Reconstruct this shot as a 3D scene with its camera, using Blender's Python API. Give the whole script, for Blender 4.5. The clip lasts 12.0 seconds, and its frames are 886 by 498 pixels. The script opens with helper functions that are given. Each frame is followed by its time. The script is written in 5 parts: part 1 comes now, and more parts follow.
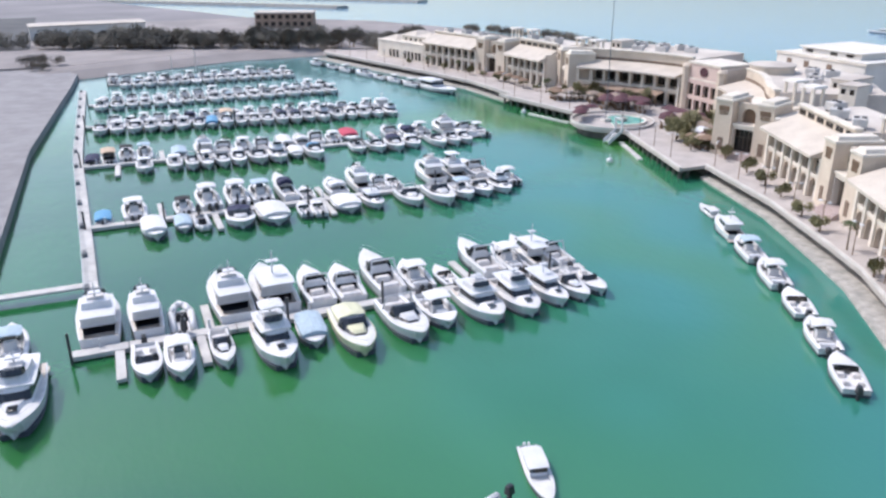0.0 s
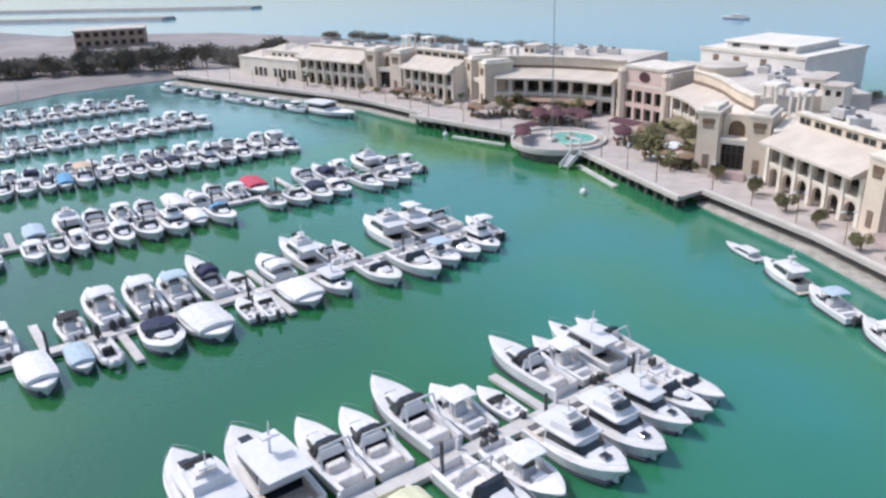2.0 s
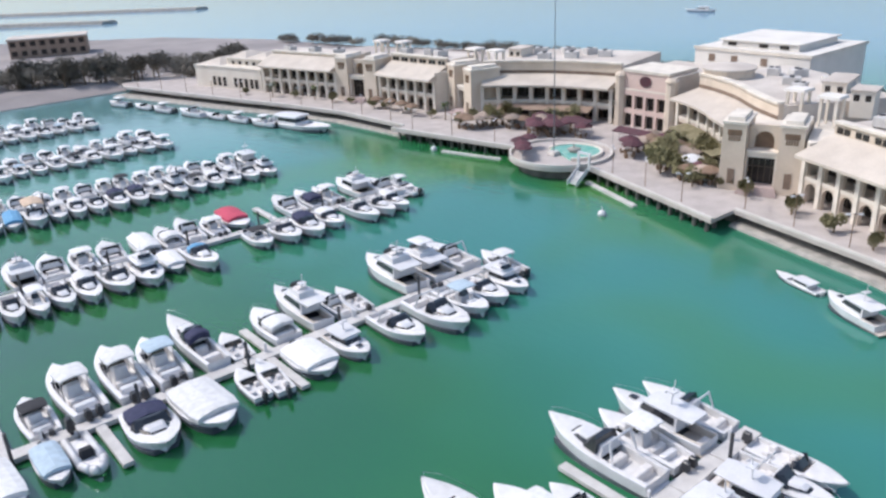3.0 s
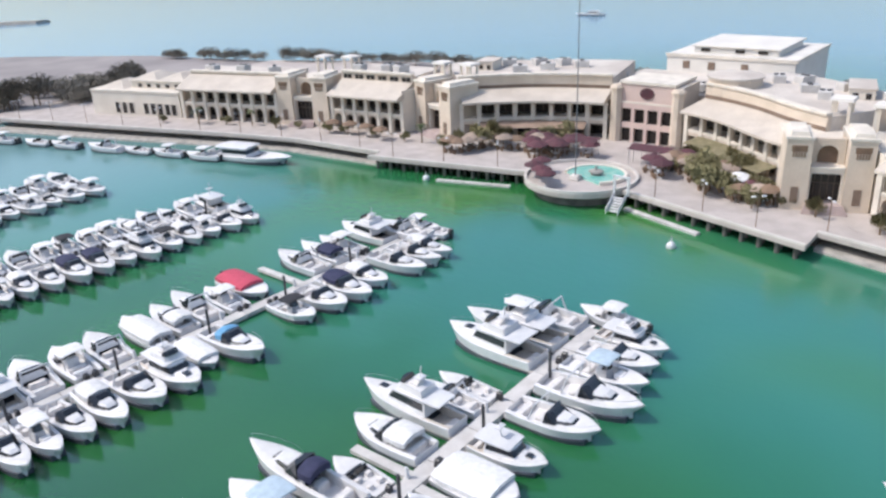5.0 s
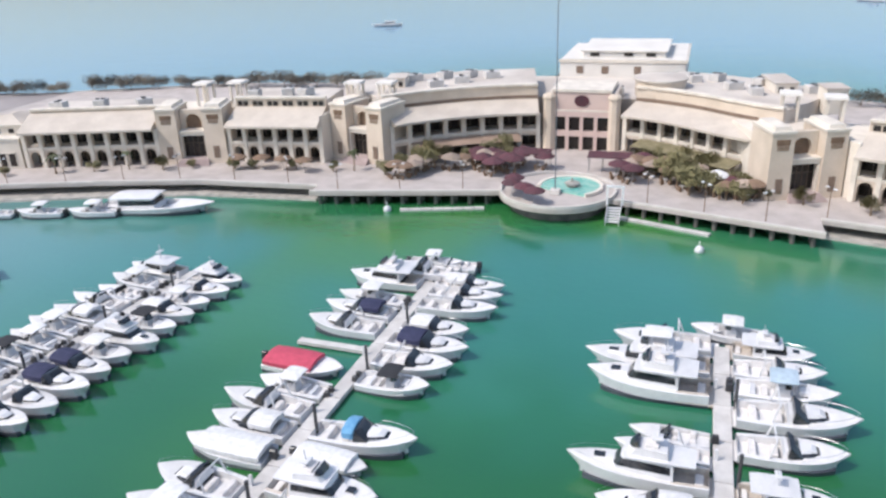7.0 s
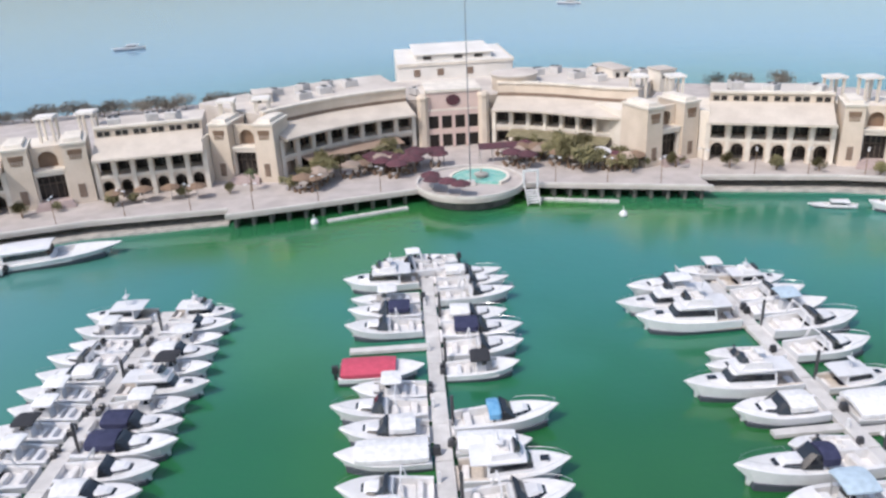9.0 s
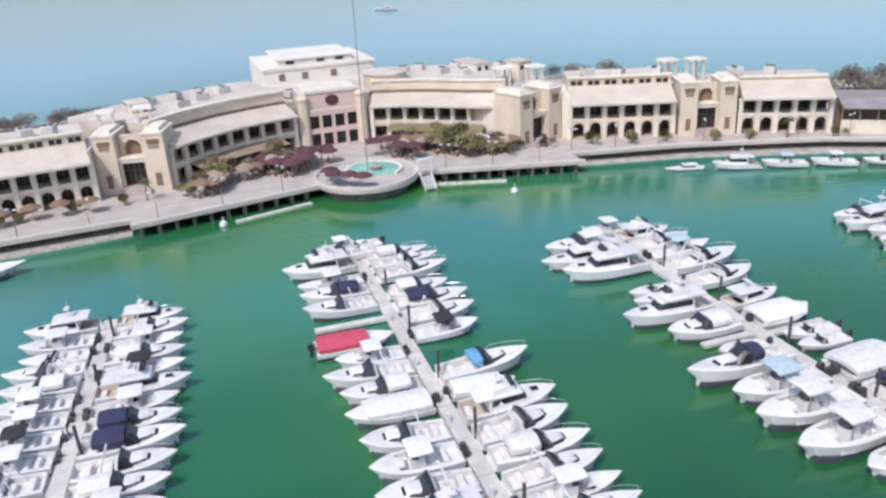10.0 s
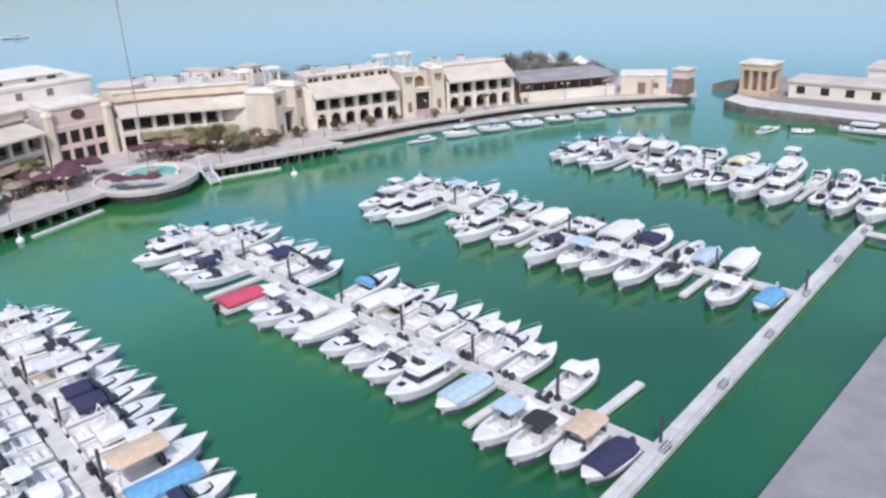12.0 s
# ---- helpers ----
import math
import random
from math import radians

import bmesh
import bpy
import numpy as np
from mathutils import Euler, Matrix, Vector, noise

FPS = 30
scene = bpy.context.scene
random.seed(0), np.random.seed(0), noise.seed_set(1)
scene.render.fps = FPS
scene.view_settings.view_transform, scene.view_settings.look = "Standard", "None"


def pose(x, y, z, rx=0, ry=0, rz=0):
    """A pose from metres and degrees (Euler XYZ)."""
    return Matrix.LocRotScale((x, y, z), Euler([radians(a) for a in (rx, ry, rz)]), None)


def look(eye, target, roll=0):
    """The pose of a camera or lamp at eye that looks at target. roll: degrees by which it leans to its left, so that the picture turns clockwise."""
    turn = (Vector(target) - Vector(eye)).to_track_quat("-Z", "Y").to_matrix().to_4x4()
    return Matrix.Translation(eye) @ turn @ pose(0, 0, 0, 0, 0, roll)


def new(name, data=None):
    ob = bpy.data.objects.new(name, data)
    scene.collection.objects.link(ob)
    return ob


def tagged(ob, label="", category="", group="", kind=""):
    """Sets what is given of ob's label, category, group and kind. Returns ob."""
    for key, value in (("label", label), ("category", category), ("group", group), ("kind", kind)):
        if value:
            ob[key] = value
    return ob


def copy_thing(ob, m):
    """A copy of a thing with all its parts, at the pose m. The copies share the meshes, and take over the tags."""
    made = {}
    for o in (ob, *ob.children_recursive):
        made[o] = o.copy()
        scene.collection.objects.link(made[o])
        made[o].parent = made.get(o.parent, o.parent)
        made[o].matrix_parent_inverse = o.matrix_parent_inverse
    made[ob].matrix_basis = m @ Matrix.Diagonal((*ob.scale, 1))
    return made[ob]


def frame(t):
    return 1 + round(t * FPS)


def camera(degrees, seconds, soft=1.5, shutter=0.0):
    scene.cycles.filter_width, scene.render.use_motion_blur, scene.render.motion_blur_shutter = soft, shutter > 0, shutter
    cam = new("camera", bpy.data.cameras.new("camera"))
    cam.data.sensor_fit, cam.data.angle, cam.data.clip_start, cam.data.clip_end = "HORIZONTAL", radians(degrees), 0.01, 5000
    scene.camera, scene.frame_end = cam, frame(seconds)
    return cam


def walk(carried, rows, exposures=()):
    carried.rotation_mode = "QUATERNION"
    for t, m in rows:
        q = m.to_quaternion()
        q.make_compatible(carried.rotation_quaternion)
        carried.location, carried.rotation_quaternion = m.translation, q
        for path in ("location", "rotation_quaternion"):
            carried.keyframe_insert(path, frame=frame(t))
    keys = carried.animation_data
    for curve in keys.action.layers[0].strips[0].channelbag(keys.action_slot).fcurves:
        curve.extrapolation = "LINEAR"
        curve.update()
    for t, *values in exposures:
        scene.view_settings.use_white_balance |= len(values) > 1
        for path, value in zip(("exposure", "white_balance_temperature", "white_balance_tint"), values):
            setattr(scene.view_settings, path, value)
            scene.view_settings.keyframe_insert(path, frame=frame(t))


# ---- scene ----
import functools

cam = camera(59.0, 12.0, soft=2.6)
PATH = [
    (0, (-103.341, -144.172, 38.372), (-102.626, -142.454, 37.641), -0.2),
    (0.5, (-105.635, -135.892, 38.466), (-104.822, -134.217, 37.737), -0.7),
    (1, (-107.074, -126.788, 38.247), (-106.169, -125.162, 37.515), -0.9),
    (1.5, (-107.401, -117.677, 38.275), (-106.412, -116.102, 37.537), -1.3),
    (2, (-106.958, -108.767, 38.599), (-105.885, -107.251, 37.856), -1.9),
    (2.5, (-105.835, -100.891, 39.003), (-104.715, -99.414, 38.251), -2.4),
    (3, (-105.003, -92.866, 39.563), (-103.836, -91.432, 38.802), -2.7),
    (5, (-111.344, -60.723, 39.855), (-109.904, -59.566, 39.09), -2.5),
    (5.5, (-113.561, -52.123, 39.996), (-112.04, -51.073, 39.233), -2.5),
    (6, (-115.262, -42.686, 39.981), (-113.659, -41.765, 39.218), -2.4),
    (6.5, (-117.183, -32.781, 40.324), (-115.498, -32.023, 39.557), -2.4),
    (8.5, (-125.276, 1.454, 41.128), (-123.428, 1.517, 40.368), -2.6),
    (9, (-127.104, 9.919, 41.101), (-125.26, 9.78, 40.339), -2.8),
    (9.5, (-129.706, 18.113, 40.988), (-127.893, 17.744, 40.228), -2.9),
    (10, (-131.975, 25.625, 40.99), (-130.224, 25.03, 40.228), -3.1),
    (10.5, (-132.442, 33.082, 40.455), (-130.77, 32.29, 39.696), -2.8),
    (11, (-132.843, 41.471, 40.159), (-131.283, 40.477, 39.399), -2.6),
    (11.5, (-133.557, 50.636, 39.8), (-132.137, 49.443, 39.052), -2.5),
    (12, (-135.277, 57.481, 40.308), (-134.002, 56.134, 39.558), -2.7),
]
walk(cam, [(t, look(eye, target, roll)) for t, eye, target, roll in PATH], [(0.0, 0.48, 6200, 12), (2.5, 0.35, 6250, 11), (6.0, 0.42, 6400, 10), (9.0, 0.33, 6400, 11), (12.0, 0.33, 6100, 11)])

# ---- light ----
SUN_AZ, SUN_EL = 128.0, 52.0        # degrees, counter-clockwise from +x; elevation
world = bpy.data.worlds.new("world")
scene.world = world
world.use_nodes = True
wn = world.node_tree
sky = wn.nodes.new("ShaderNodeTexSky")
sky.sky_type, sky.sun_disc = "NISHITA", False
sky.sun_elevation, sky.sun_rotation = radians(SUN_EL), radians(90 - SUN_AZ)
sky.air_density, sky.dust_density, sky.ozone_density = 1.2, 2.5, 1.5
wn.nodes["Background"].inputs["Strength"].default_value = 0.15
wn.links.new(sky.outputs["Color"], wn.nodes["Background"].inputs["Color"])
sun_data = bpy.data.lights.new("sun", "SUN")
sun_data.energy, sun_data.angle, sun_data.color = 2.15, radians(0.6), (1.0, 0.95, 0.90)
sun = new("sun", sun_data)
sd = Vector((math.cos(radians(SUN_AZ)) * math.cos(radians(SUN_EL)), math.sin(radians(SUN_AZ)) * math.cos(radians(SUN_EL)), math.sin(radians(SUN_EL))))
sun.matrix_world = look(sd * 300, (0, 0, 0))


# ---- materials ----
def material(name, color, rough=0.7, metal=0.0, second=None, scale=1.0, bump=0.0, bump_scale=20.0, mix=0.5, spec=0.5, per_object=0.0, detail=4.0, distort=0.0):
    """A surface with two scales of variation: blotches towards the second colour, and a fine grain."""
    m = bpy.data.materials.new(name)
    m.use_nodes = True
    nt = m.node_tree
    b = nt.nodes["Principled BSDF"]
    b.inputs["Roughness"].default_value, b.inputs["Metallic"].default_value = rough, metal
    b.inputs["Specular IOR Level"].default_value = spec
    second = second or tuple(c * 0.82 for c in color)
    co = nt.nodes.new("ShaderNodeTexCoord")
    n1 = nt.nodes.new("ShaderNodeTexNoise")
    n1.inputs["Scale"].default_value, n1.inputs["Detail"].default_value, n1.inputs["Distortion"].default_value = scale, detail, distort
    ramp = nt.nodes.new("ShaderNodeMapRange")
    ramp.inputs["From Min"].default_value, ramp.inputs["From Max"].default_value = 0.35, 0.65
    ramp.inputs["To Max"].default_value = mix * 2
    mx = nt.nodes.new("ShaderNodeMix")
    mx.data_type = "RGBA"
    mx.inputs["A"].default_value, mx.inputs["B"].default_value = (*color, 1), (*second, 1)
    geo = nt.nodes.new("ShaderNodeNewGeometry")
    nt.links.new(geo.outputs["Position"], n1.inputs["Vector"])
    nt.links.new(n1.outputs["Fac"], ramp.inputs["Value"])
    nt.links.new(ramp.outputs["Result"], mx.inputs["Factor"])
    n2 = nt.nodes.new("ShaderNodeTexNoise")
    n2.inputs["Scale"].default_value, n2.inputs["Detail"].default_value = bump_scale, 3
    nt.links.new(geo.outputs["Position"], n2.inputs["Vector"])
    grain = nt.nodes.new("ShaderNodeMapRange")
    grain.inputs["To Min"].default_value, grain.inputs["To Max"].default_value = 0.88, 1.12
    nt.links.new(n2.outputs["Fac"], grain.inputs["Value"])
    hs = nt.nodes.new("ShaderNodeHueSaturation")
    nt.links.new(mx.outputs["Result"], hs.inputs["Color"])
    last = grain.outputs["Result"]
    if per_object:
        oi = nt.nodes.new("ShaderNodeObjectInfo")
        r = nt.nodes.new("ShaderNodeMapRange")
        r.inputs["To Min"].default_value, r.inputs["To Max"].default_value = 1 - per_object, 1 + per_object * 0.4
        nt.links.new(oi.outputs["Random"], r.inputs["Value"])
        mul = nt.nodes.new("ShaderNodeMath")
        mul.operation = "MULTIPLY"
        nt.links.new(last, mul.inputs[0])
        nt.links.new(r.outputs["Result"], mul.inputs[1])
        last = mul.outputs["Value"]
    nt.links.new(last, hs.inputs["Value"])
    nt.links.new(hs.outputs["Color"], b.inputs["Base Color"])
    if bump:
        bp = nt.nodes.new("ShaderNodeBump")
        bp.inputs["Strength"].default_value, bp.inputs["Distance"].default_value = bump, 0.05
        nt.links.new(n2.outputs["Fac"], bp.inputs["Height"])
        nt.links.new(bp.outputs["Normal"], b.inputs["Normal"])
    return m


GEL = material("white_gelcoat", (0.715, 0.705, 0.71), 0.35, second=(0.635, 0.625, 0.63), scale=0.7, bump_scale=6, per_object=0.10)
DECK = material("deck_nonslip", (0.76, 0.74, 0.73), 0.6, second=(0.67, 0.65, 0.635), scale=1.2, per_object=0.12)
CREAM = material("cream_cushion", (0.75, 0.71, 0.68), 0.8, scale=2)
TEAK = material("teak", (0.60, 0.53, 0.46), 0.6, scale=3)
TINT = material("tinted_glass", (0.022, 0.024, 0.028), 0.08, scale=1, spec=0.8)
# stands for the dark shadow along a hull's lower edge
HULL_SHADE = material("dark_shade_stripe", (0.07, 0.075, 0.095), 0.4)
NAVY = material("navy_canvas", (0.022, 0.026, 0.065), 0.85, second=(0.035, 0.037, 0.085), scale=2)
BLUE = material("blue_canvas", (0.10, 0.28, 0.48), 0.85, second=(0.16, 0.36, 0.55), scale=2)
PALEBLUE = material("pale_blue_canvas", (0.44, 0.54, 0.62), 0.85, scale=2)
RED = material("red_canvas", (0.54, 0.075, 0.125), 0.85, second=(0.44, 0.06, 0.10), scale=2)
BLACKC = material("black_canvas", (0.03, 0.03, 0.035), 0.85, scale=2)
WHITEC = material("white_canvas", (0.76, 0.75, 0.745), 0.85, scale=2, per_object=0.10)
YELLOW = material("pale_yellow_gelcoat", (0.72, 0.69, 0.47), 0.4, scale=1)
ORANGE = material("tan_canvas", (0.60, 0.45, 0.33), 0.85, scale=2)
STEEL = material("stainless_steel", (0.6, 0.6, 0.6), 0.3, metal=0.9)
MOTOR = material("outboard_cowl", (0.05, 0.05, 0.055), 0.35, per_object=0.5)
RUBBER = material("grey_rubber", (0.20, 0.20, 0.21), 0.8)

STUCCO = material("sand_stucco", (0.65, 0.55, 0.45), 0.9, second=(0.53, 0.44, 0.35), scale=0.25, bump=0.3, bump_scale=5, mix=0.4)
STUCCO_PALE = material("pale_stucco", (0.72, 0.655, 0.57), 0.9, second=(0.62, 0.55, 0.47), scale=0.2, bump=0.3, bump_scale=5, mix=0.4)
STUCCO_PINK = material("rose_stucco", (0.62, 0.475, 0.42), 0.9, second=(0.54, 0.40, 0.36), scale=0.25, bump=0.3, bump_scale=5, mix=0.4)
SANDSTONE = material("tan_sandstone", (0.56, 0.43, 0.30), 0.9, second=(0.46, 0.345, 0.24), scale=0.3, bump=0.3, bump_scale=5)
BROWN = material("brown_render", (0.36, 0.26, 0.20), 0.9, second=(0.28, 0.20, 0.15), scale=0.4)
TRIM = material("cream_trim", (0.74, 0.67, 0.58), 0.85, scale=0.5)
ROOF = material("pale_roof_screed", (0.62, 0.56, 0.50), 0.9, second=(0.48, 0.42, 0.37), scale=0.12, bump_scale=2, mix=0.6)
ROOF_TILE = material("buff_metal_roof", (0.585, 0.515, 0.44), 0.7, second=(0.50, 0.435, 0.37), scale=0.3, bump_scale=3)
ROOF_GREY = material("weathered_grey_roof", (0.34, 0.31, 0.31), 0.9, second=(0.25, 0.225, 0.225), scale=0.2, bump_scale=3, mix=0.6)
WHITE_WALL = material("white_render", (0.72, 0.68, 0.63), 0.85, second=(0.64, 0.60, 0.55), scale=0.2)
# shade inside arcades and openings is put into this dark brown
SHADE_WALL = material("brown_shade_wall", (0.23, 0.165, 0.125), 0.9, second=(0.17, 0.12, 0.09), scale=0.6)
GLASS = material("window_glass", (0.040, 0.034, 0.031), 0.15, scale=0.5, spec=0.3)
FRAME = material("bronze_frame", (0.12, 0.09, 0.07), 0.5, metal=0.3)
WOOD = material("brown_lattice", (0.23, 0.15, 0.10), 0.8, scale=1)
PAVE = material("buff_paving", (0.49, 0.435, 0.405), 0.9, second=(0.405, 0.355, 0.325), scale=0.35, bump=0.2, bump_scale=8, mix=0.5)
PAVE_PINK = material("pinkish_paving", (0.46, 0.37, 0.35), 0.9, second=(0.38, 0.30, 0.285), scale=0.6, bump=0.2, bump_scale=8)
PAVE_PALE = material("pale_paving", (0.62, 0.58, 0.54), 0.9, second=(0.52, 0.48, 0.44), scale=0.4, bump_scale=6)
# blotches are weathering; the dark base tone paints shade under the slabs
QUAYWALL = material("shaded_weathered_concrete", (0.17, 0.15, 0.135), 0.9, second=(0.09, 0.083, 0.077), scale=0.6, bump=0.5, bump_scale=4)
STONE = material("seawall_stone", (0.44, 0.40, 0.36), 0.9, second=(0.28, 0.27, 0.24), scale=0.8, bump=0.6, bump_scale=3)
PAVE_WEST = material("grey_quay_paving", (0.29, 0.275, 0.28), 0.9, second=(0.23, 0.215, 0.22), scale=0.3, bump_scale=6)
SAND = material("packed_sand", (0.33, 0.295, 0.285), 0.95, second=(0.24, 0.215, 0.21), scale=0.05, bump_scale=1.5, mix=0.6)
FLATS = material("grey_mud_flats", (0.27, 0.25, 0.26), 0.9, second=(0.19, 0.18, 0.19), scale=0.02, bump_scale=0.6, mix=0.6)
ASPHALT = material("grey_asphalt", (0.10, 0.10, 0.105), 0.9, second=(0.07, 0.07, 0.075), scale=0.1, bump_scale=10)
CONC = material("pontoon_concrete", (0.60, 0.575, 0.55), 0.9, second=(0.49, 0.465, 0.445), scale=0.8, bump_scale=8, per_object=0.10)
PILE = material("pile_steel", (0.06, 0.06, 0.065), 0.6)
LEAF = material("palm_leaf", (0.055, 0.075, 0.025), 0.6, second=(0.09, 0.10, 0.035), scale=1.5, per_object=0.3)
LEAF2 = material("shrub_leaf", (0.17, 0.155, 0.07), 0.7, second=(0.24, 0.21, 0.10), scale=1.2, per_object=0.3)
# pale tone is dust plus distant haze put into the leaf colour
DRYLEAF = material("hazy_dusty_leaf", (0.21, 0.185, 0.15), 0.8, second=(0.15, 0.135, 0.11), scale=0.6, per_object=0.3)
BARK = material("palm_bark", (0.20, 0.14, 0.09), 0.9, scale=4)
MAROON = material("maroon_canvas", (0.115, 0.038, 0.050), 0.85, second=(0.085, 0.04, 0.048), scale=1, per_object=0.25)
OLIVE = material("olive_canvas", (0.25, 0.215, 0.13), 0.9, second=(0.17, 0.15, 0.085), scale=0.9, bump_scale=4, mix=0.6)
TAN = material("tan_parasol_canvas", (0.40, 0.31, 0.25), 0.85, second=(0.32, 0.25, 0.20), scale=1, per_object=0.3)
POOL = material("turquoise_pool_tile", (0.15, 0.45, 0.385), 0.12, second=(0.30, 0.54, 0.475), scale=0.8)


def water_material():
    m = bpy.data.materials.new("sea_water")
    m.use_nodes = True
    nt = m.node_tree
    b = nt.nodes["Principled BSDF"]
    b.inputs["Roughness"].default_value = 0.12
    b.inputs["IOR"].default_value = 1.8
    b.inputs["Specular Tint"].default_value = (0.66, 0.87, 1.0, 1)
    geo = nt.nodes.new("ShaderNodeNewGeometry")
    n1 = nt.nodes.new("ShaderNodeTexNoise")
    n1.inputs["Scale"].default_value, n1.inputs["Detail"].default_value, n1.inputs["Distortion"].default_value = 0.018, 3, 0.6
    nt.links.new(geo.outputs["Position"], n1.inputs["Vector"])
    sep = nt.nodes.new("ShaderNodeSeparateXYZ")
    nt.links.new(geo.outputs["Position"], sep.inputs["Vector"])
    # the basin is paler towards the south, the east and its northern head: haze and sky sheen painted in
    south_pale = nt.nodes.new("ShaderNodeMapRange")
    south_pale.inputs["From Min"].default_value, south_pale.inputs["From Max"].default_value = 35, -70
    south_pale.inputs["To Min"].default_value, south_pale.inputs["To Max"].default_value = -0.08, 0.14
    nt.links.new(sep.outputs["Y"], south_pale.inputs["Value"])
    tone = nt.nodes.new("ShaderNodeMath")
    calm = nt.nodes.new("ShaderNodeMapRange")
    calm.inputs["From Min"].default_value, calm.inputs["From Max"].default_value = 0.2, 0.8
    calm.inputs["To Min"].default_value, calm.inputs["To Max"].default_value = 0.31, 0.65
    nt.links.new(n1.outputs["Fac"], calm.inputs["Value"])
    nt.links.new(calm.outputs["Result"], tone.inputs[0])
    nt.links.new(south_pale.outputs["Result"], tone.inputs[1])
    east = nt.nodes.new("ShaderNodeMapRange")
    east.inputs["From Min"].default_value, east.inputs["From Max"].default_value = -104, -40
    east.inputs["To Min"].default_value, east.inputs["To Max"].default_value = -0.19, 0.06
    nt.links.new(sep.outputs["X"], east.inputs["Value"])
    depth = nt.nodes.new("ShaderNodeMath")
    nt.links.new(tone.outputs["Value"], depth.inputs[0])
    head = nt.nodes.new("ShaderNodeMapRange")
    head.inputs["From Min"].default_value, head.inputs["From Max"].default_value = 20, 70
    head.inputs["To Min"].default_value, head.inputs["To Max"].default_value = 0.0, 0.35
    nt.links.new(sep.outputs["Y"], head.inputs["Value"])
    both = nt.nodes.new("ShaderNodeMath")
    nt.links.new(east.outputs["Result"], both.inputs[0])
    nt.links.new(head.outputs["Result"], both.inputs[1])
    nt.links.new(both.outputs["Value"], depth.inputs[1])
    ramp = nt.nodes.new("ShaderNodeValToRGB")
    ramp.color_ramp.elements[0].position, ramp.color_ramp.elements[0].color = 0.22, (0.008, 0.070, 0.018, 1)
    ramp.color_ramp.elements[1].position, ramp.color_ramp.elements[1].color = 0.76, (0.050, 0.225, 0.155, 1)
    mid = ramp.color_ramp.elements.new(0.48)
    mid.color = (0.018, 0.130, 0.042, 1)
    nt.links.new(depth.outputs["Value"], ramp.inputs["Fac"])
    # sky reflection painted as a bluer band between the pontoon heads and the quay, with a ragged edge
    band_noise = nt.nodes.new("ShaderNodeTexNoise")
    band_noise.inputs["Scale"].default_value, band_noise.inputs["Detail"].default_value = 0.035, 2
    nt.links.new(geo.outputs["Position"], band_noise.inputs["Vector"])
    ragged = nt.nodes.new("ShaderNodeMath")
    ragged.operation = "MULTIPLY_ADD"
    ragged.inputs[1].default_value = 30.0
    nt.links.new(band_noise.outputs["Fac"], ragged.inputs[0])
    nt.links.new(sep.outputs["X"], ragged.inputs[2])
    band_west = nt.nodes.new("ShaderNodeMapRange")
    band_west.interpolation_type = "SMOOTHSTEP"
    band_west.inputs["From Min"].default_value, band_west.inputs["From Max"].default_value = -56, -28
    nt.links.new(ragged.outputs["Value"], band_west.inputs["Value"])
    band_east = nt.nodes.new("ShaderNodeMapRange")
    band_east.interpolation_type = "SMOOTHSTEP"
    band_east.inputs["From Min"].default_value, band_east.inputs["From Max"].default_value = -18, 2
    band_east.inputs["To Min"].default_value, band_east.inputs["To Max"].default_value = 0.55, 0.0
    nt.links.new(ragged.outputs["Value"], band_east.inputs["Value"])
    sky_band = nt.nodes.new("ShaderNodeMath")
    sky_band.operation = "MULTIPLY"
    nt.links.new(band_west.outputs["Result"], sky_band.inputs[0])
    nt.links.new(band_east.outputs["Result"], sky_band.inputs[1])
    deep = nt.nodes.new("ShaderNodeMix")
    deep.data_type = "RGBA"
    deep.inputs["B"].default_value = (0.036, 0.200, 0.192, 1)
    nt.links.new(sky_band.outputs["Value"], deep.inputs["Factor"])
    nt.links.new(ramp.outputs["Color"], deep.inputs["A"])
    # building reflections painted as yellow-green patches, most of all along the mall quay
    reflect_noise = nt.nodes.new("ShaderNodeTexNoise")
    reflect_noise.inputs["Scale"].default_value, reflect_noise.inputs["Detail"].default_value = 0.03, 1
    nt.links.new(geo.outputs["Position"], reflect_noise.inputs["Vector"])
    patch = nt.nodes.new("ShaderNodeMapRange")
    patch.interpolation_type = "SMOOTHSTEP"
    patch.inputs["From Min"].default_value, patch.inputs["From Max"].default_value = 0.42, 0.68
    nt.links.new(reflect_noise.outputs["Fac"], patch.inputs["Value"])
    near_quay = nt.nodes.new("ShaderNodeMapRange")
    near_quay.inputs["From Min"].default_value, near_quay.inputs["From Max"].default_value = -62, -16
    near_quay.inputs["To Min"].default_value, near_quay.inputs["To Max"].default_value = 0.30, 1.0
    nt.links.new(sep.outputs["X"], near_quay.inputs["Value"])
    reflect_patch = nt.nodes.new("ShaderNodeMath")
    reflect_patch.operation = "MULTIPLY"
    nt.links.new(patch.outputs["Result"], reflect_patch.inputs[0])
    nt.links.new(near_quay.outputs["Result"], reflect_patch.inputs[1])
    north = nt.nodes.new("ShaderNodeMapRange")
    north.inputs["From Min"].default_value, north.inputs["From Max"].default_value = 28, 62
    north.inputs["To Min"].default_value, north.inputs["To Max"].default_value = 1.0, 0.15
    nt.links.new(sep.outputs["Y"], north.inputs["Value"])
    reflect_mask = nt.nodes.new("ShaderNodeMath")
    reflect_mask.operation = "MULTIPLY"
    nt.links.new(reflect_patch.outputs["Value"], reflect_mask.inputs[0])
    nt.links.new(north.outputs["Result"], reflect_mask.inputs[1])
    green = nt.nodes.new("ShaderNodeMix")
    green.data_type = "RGBA"
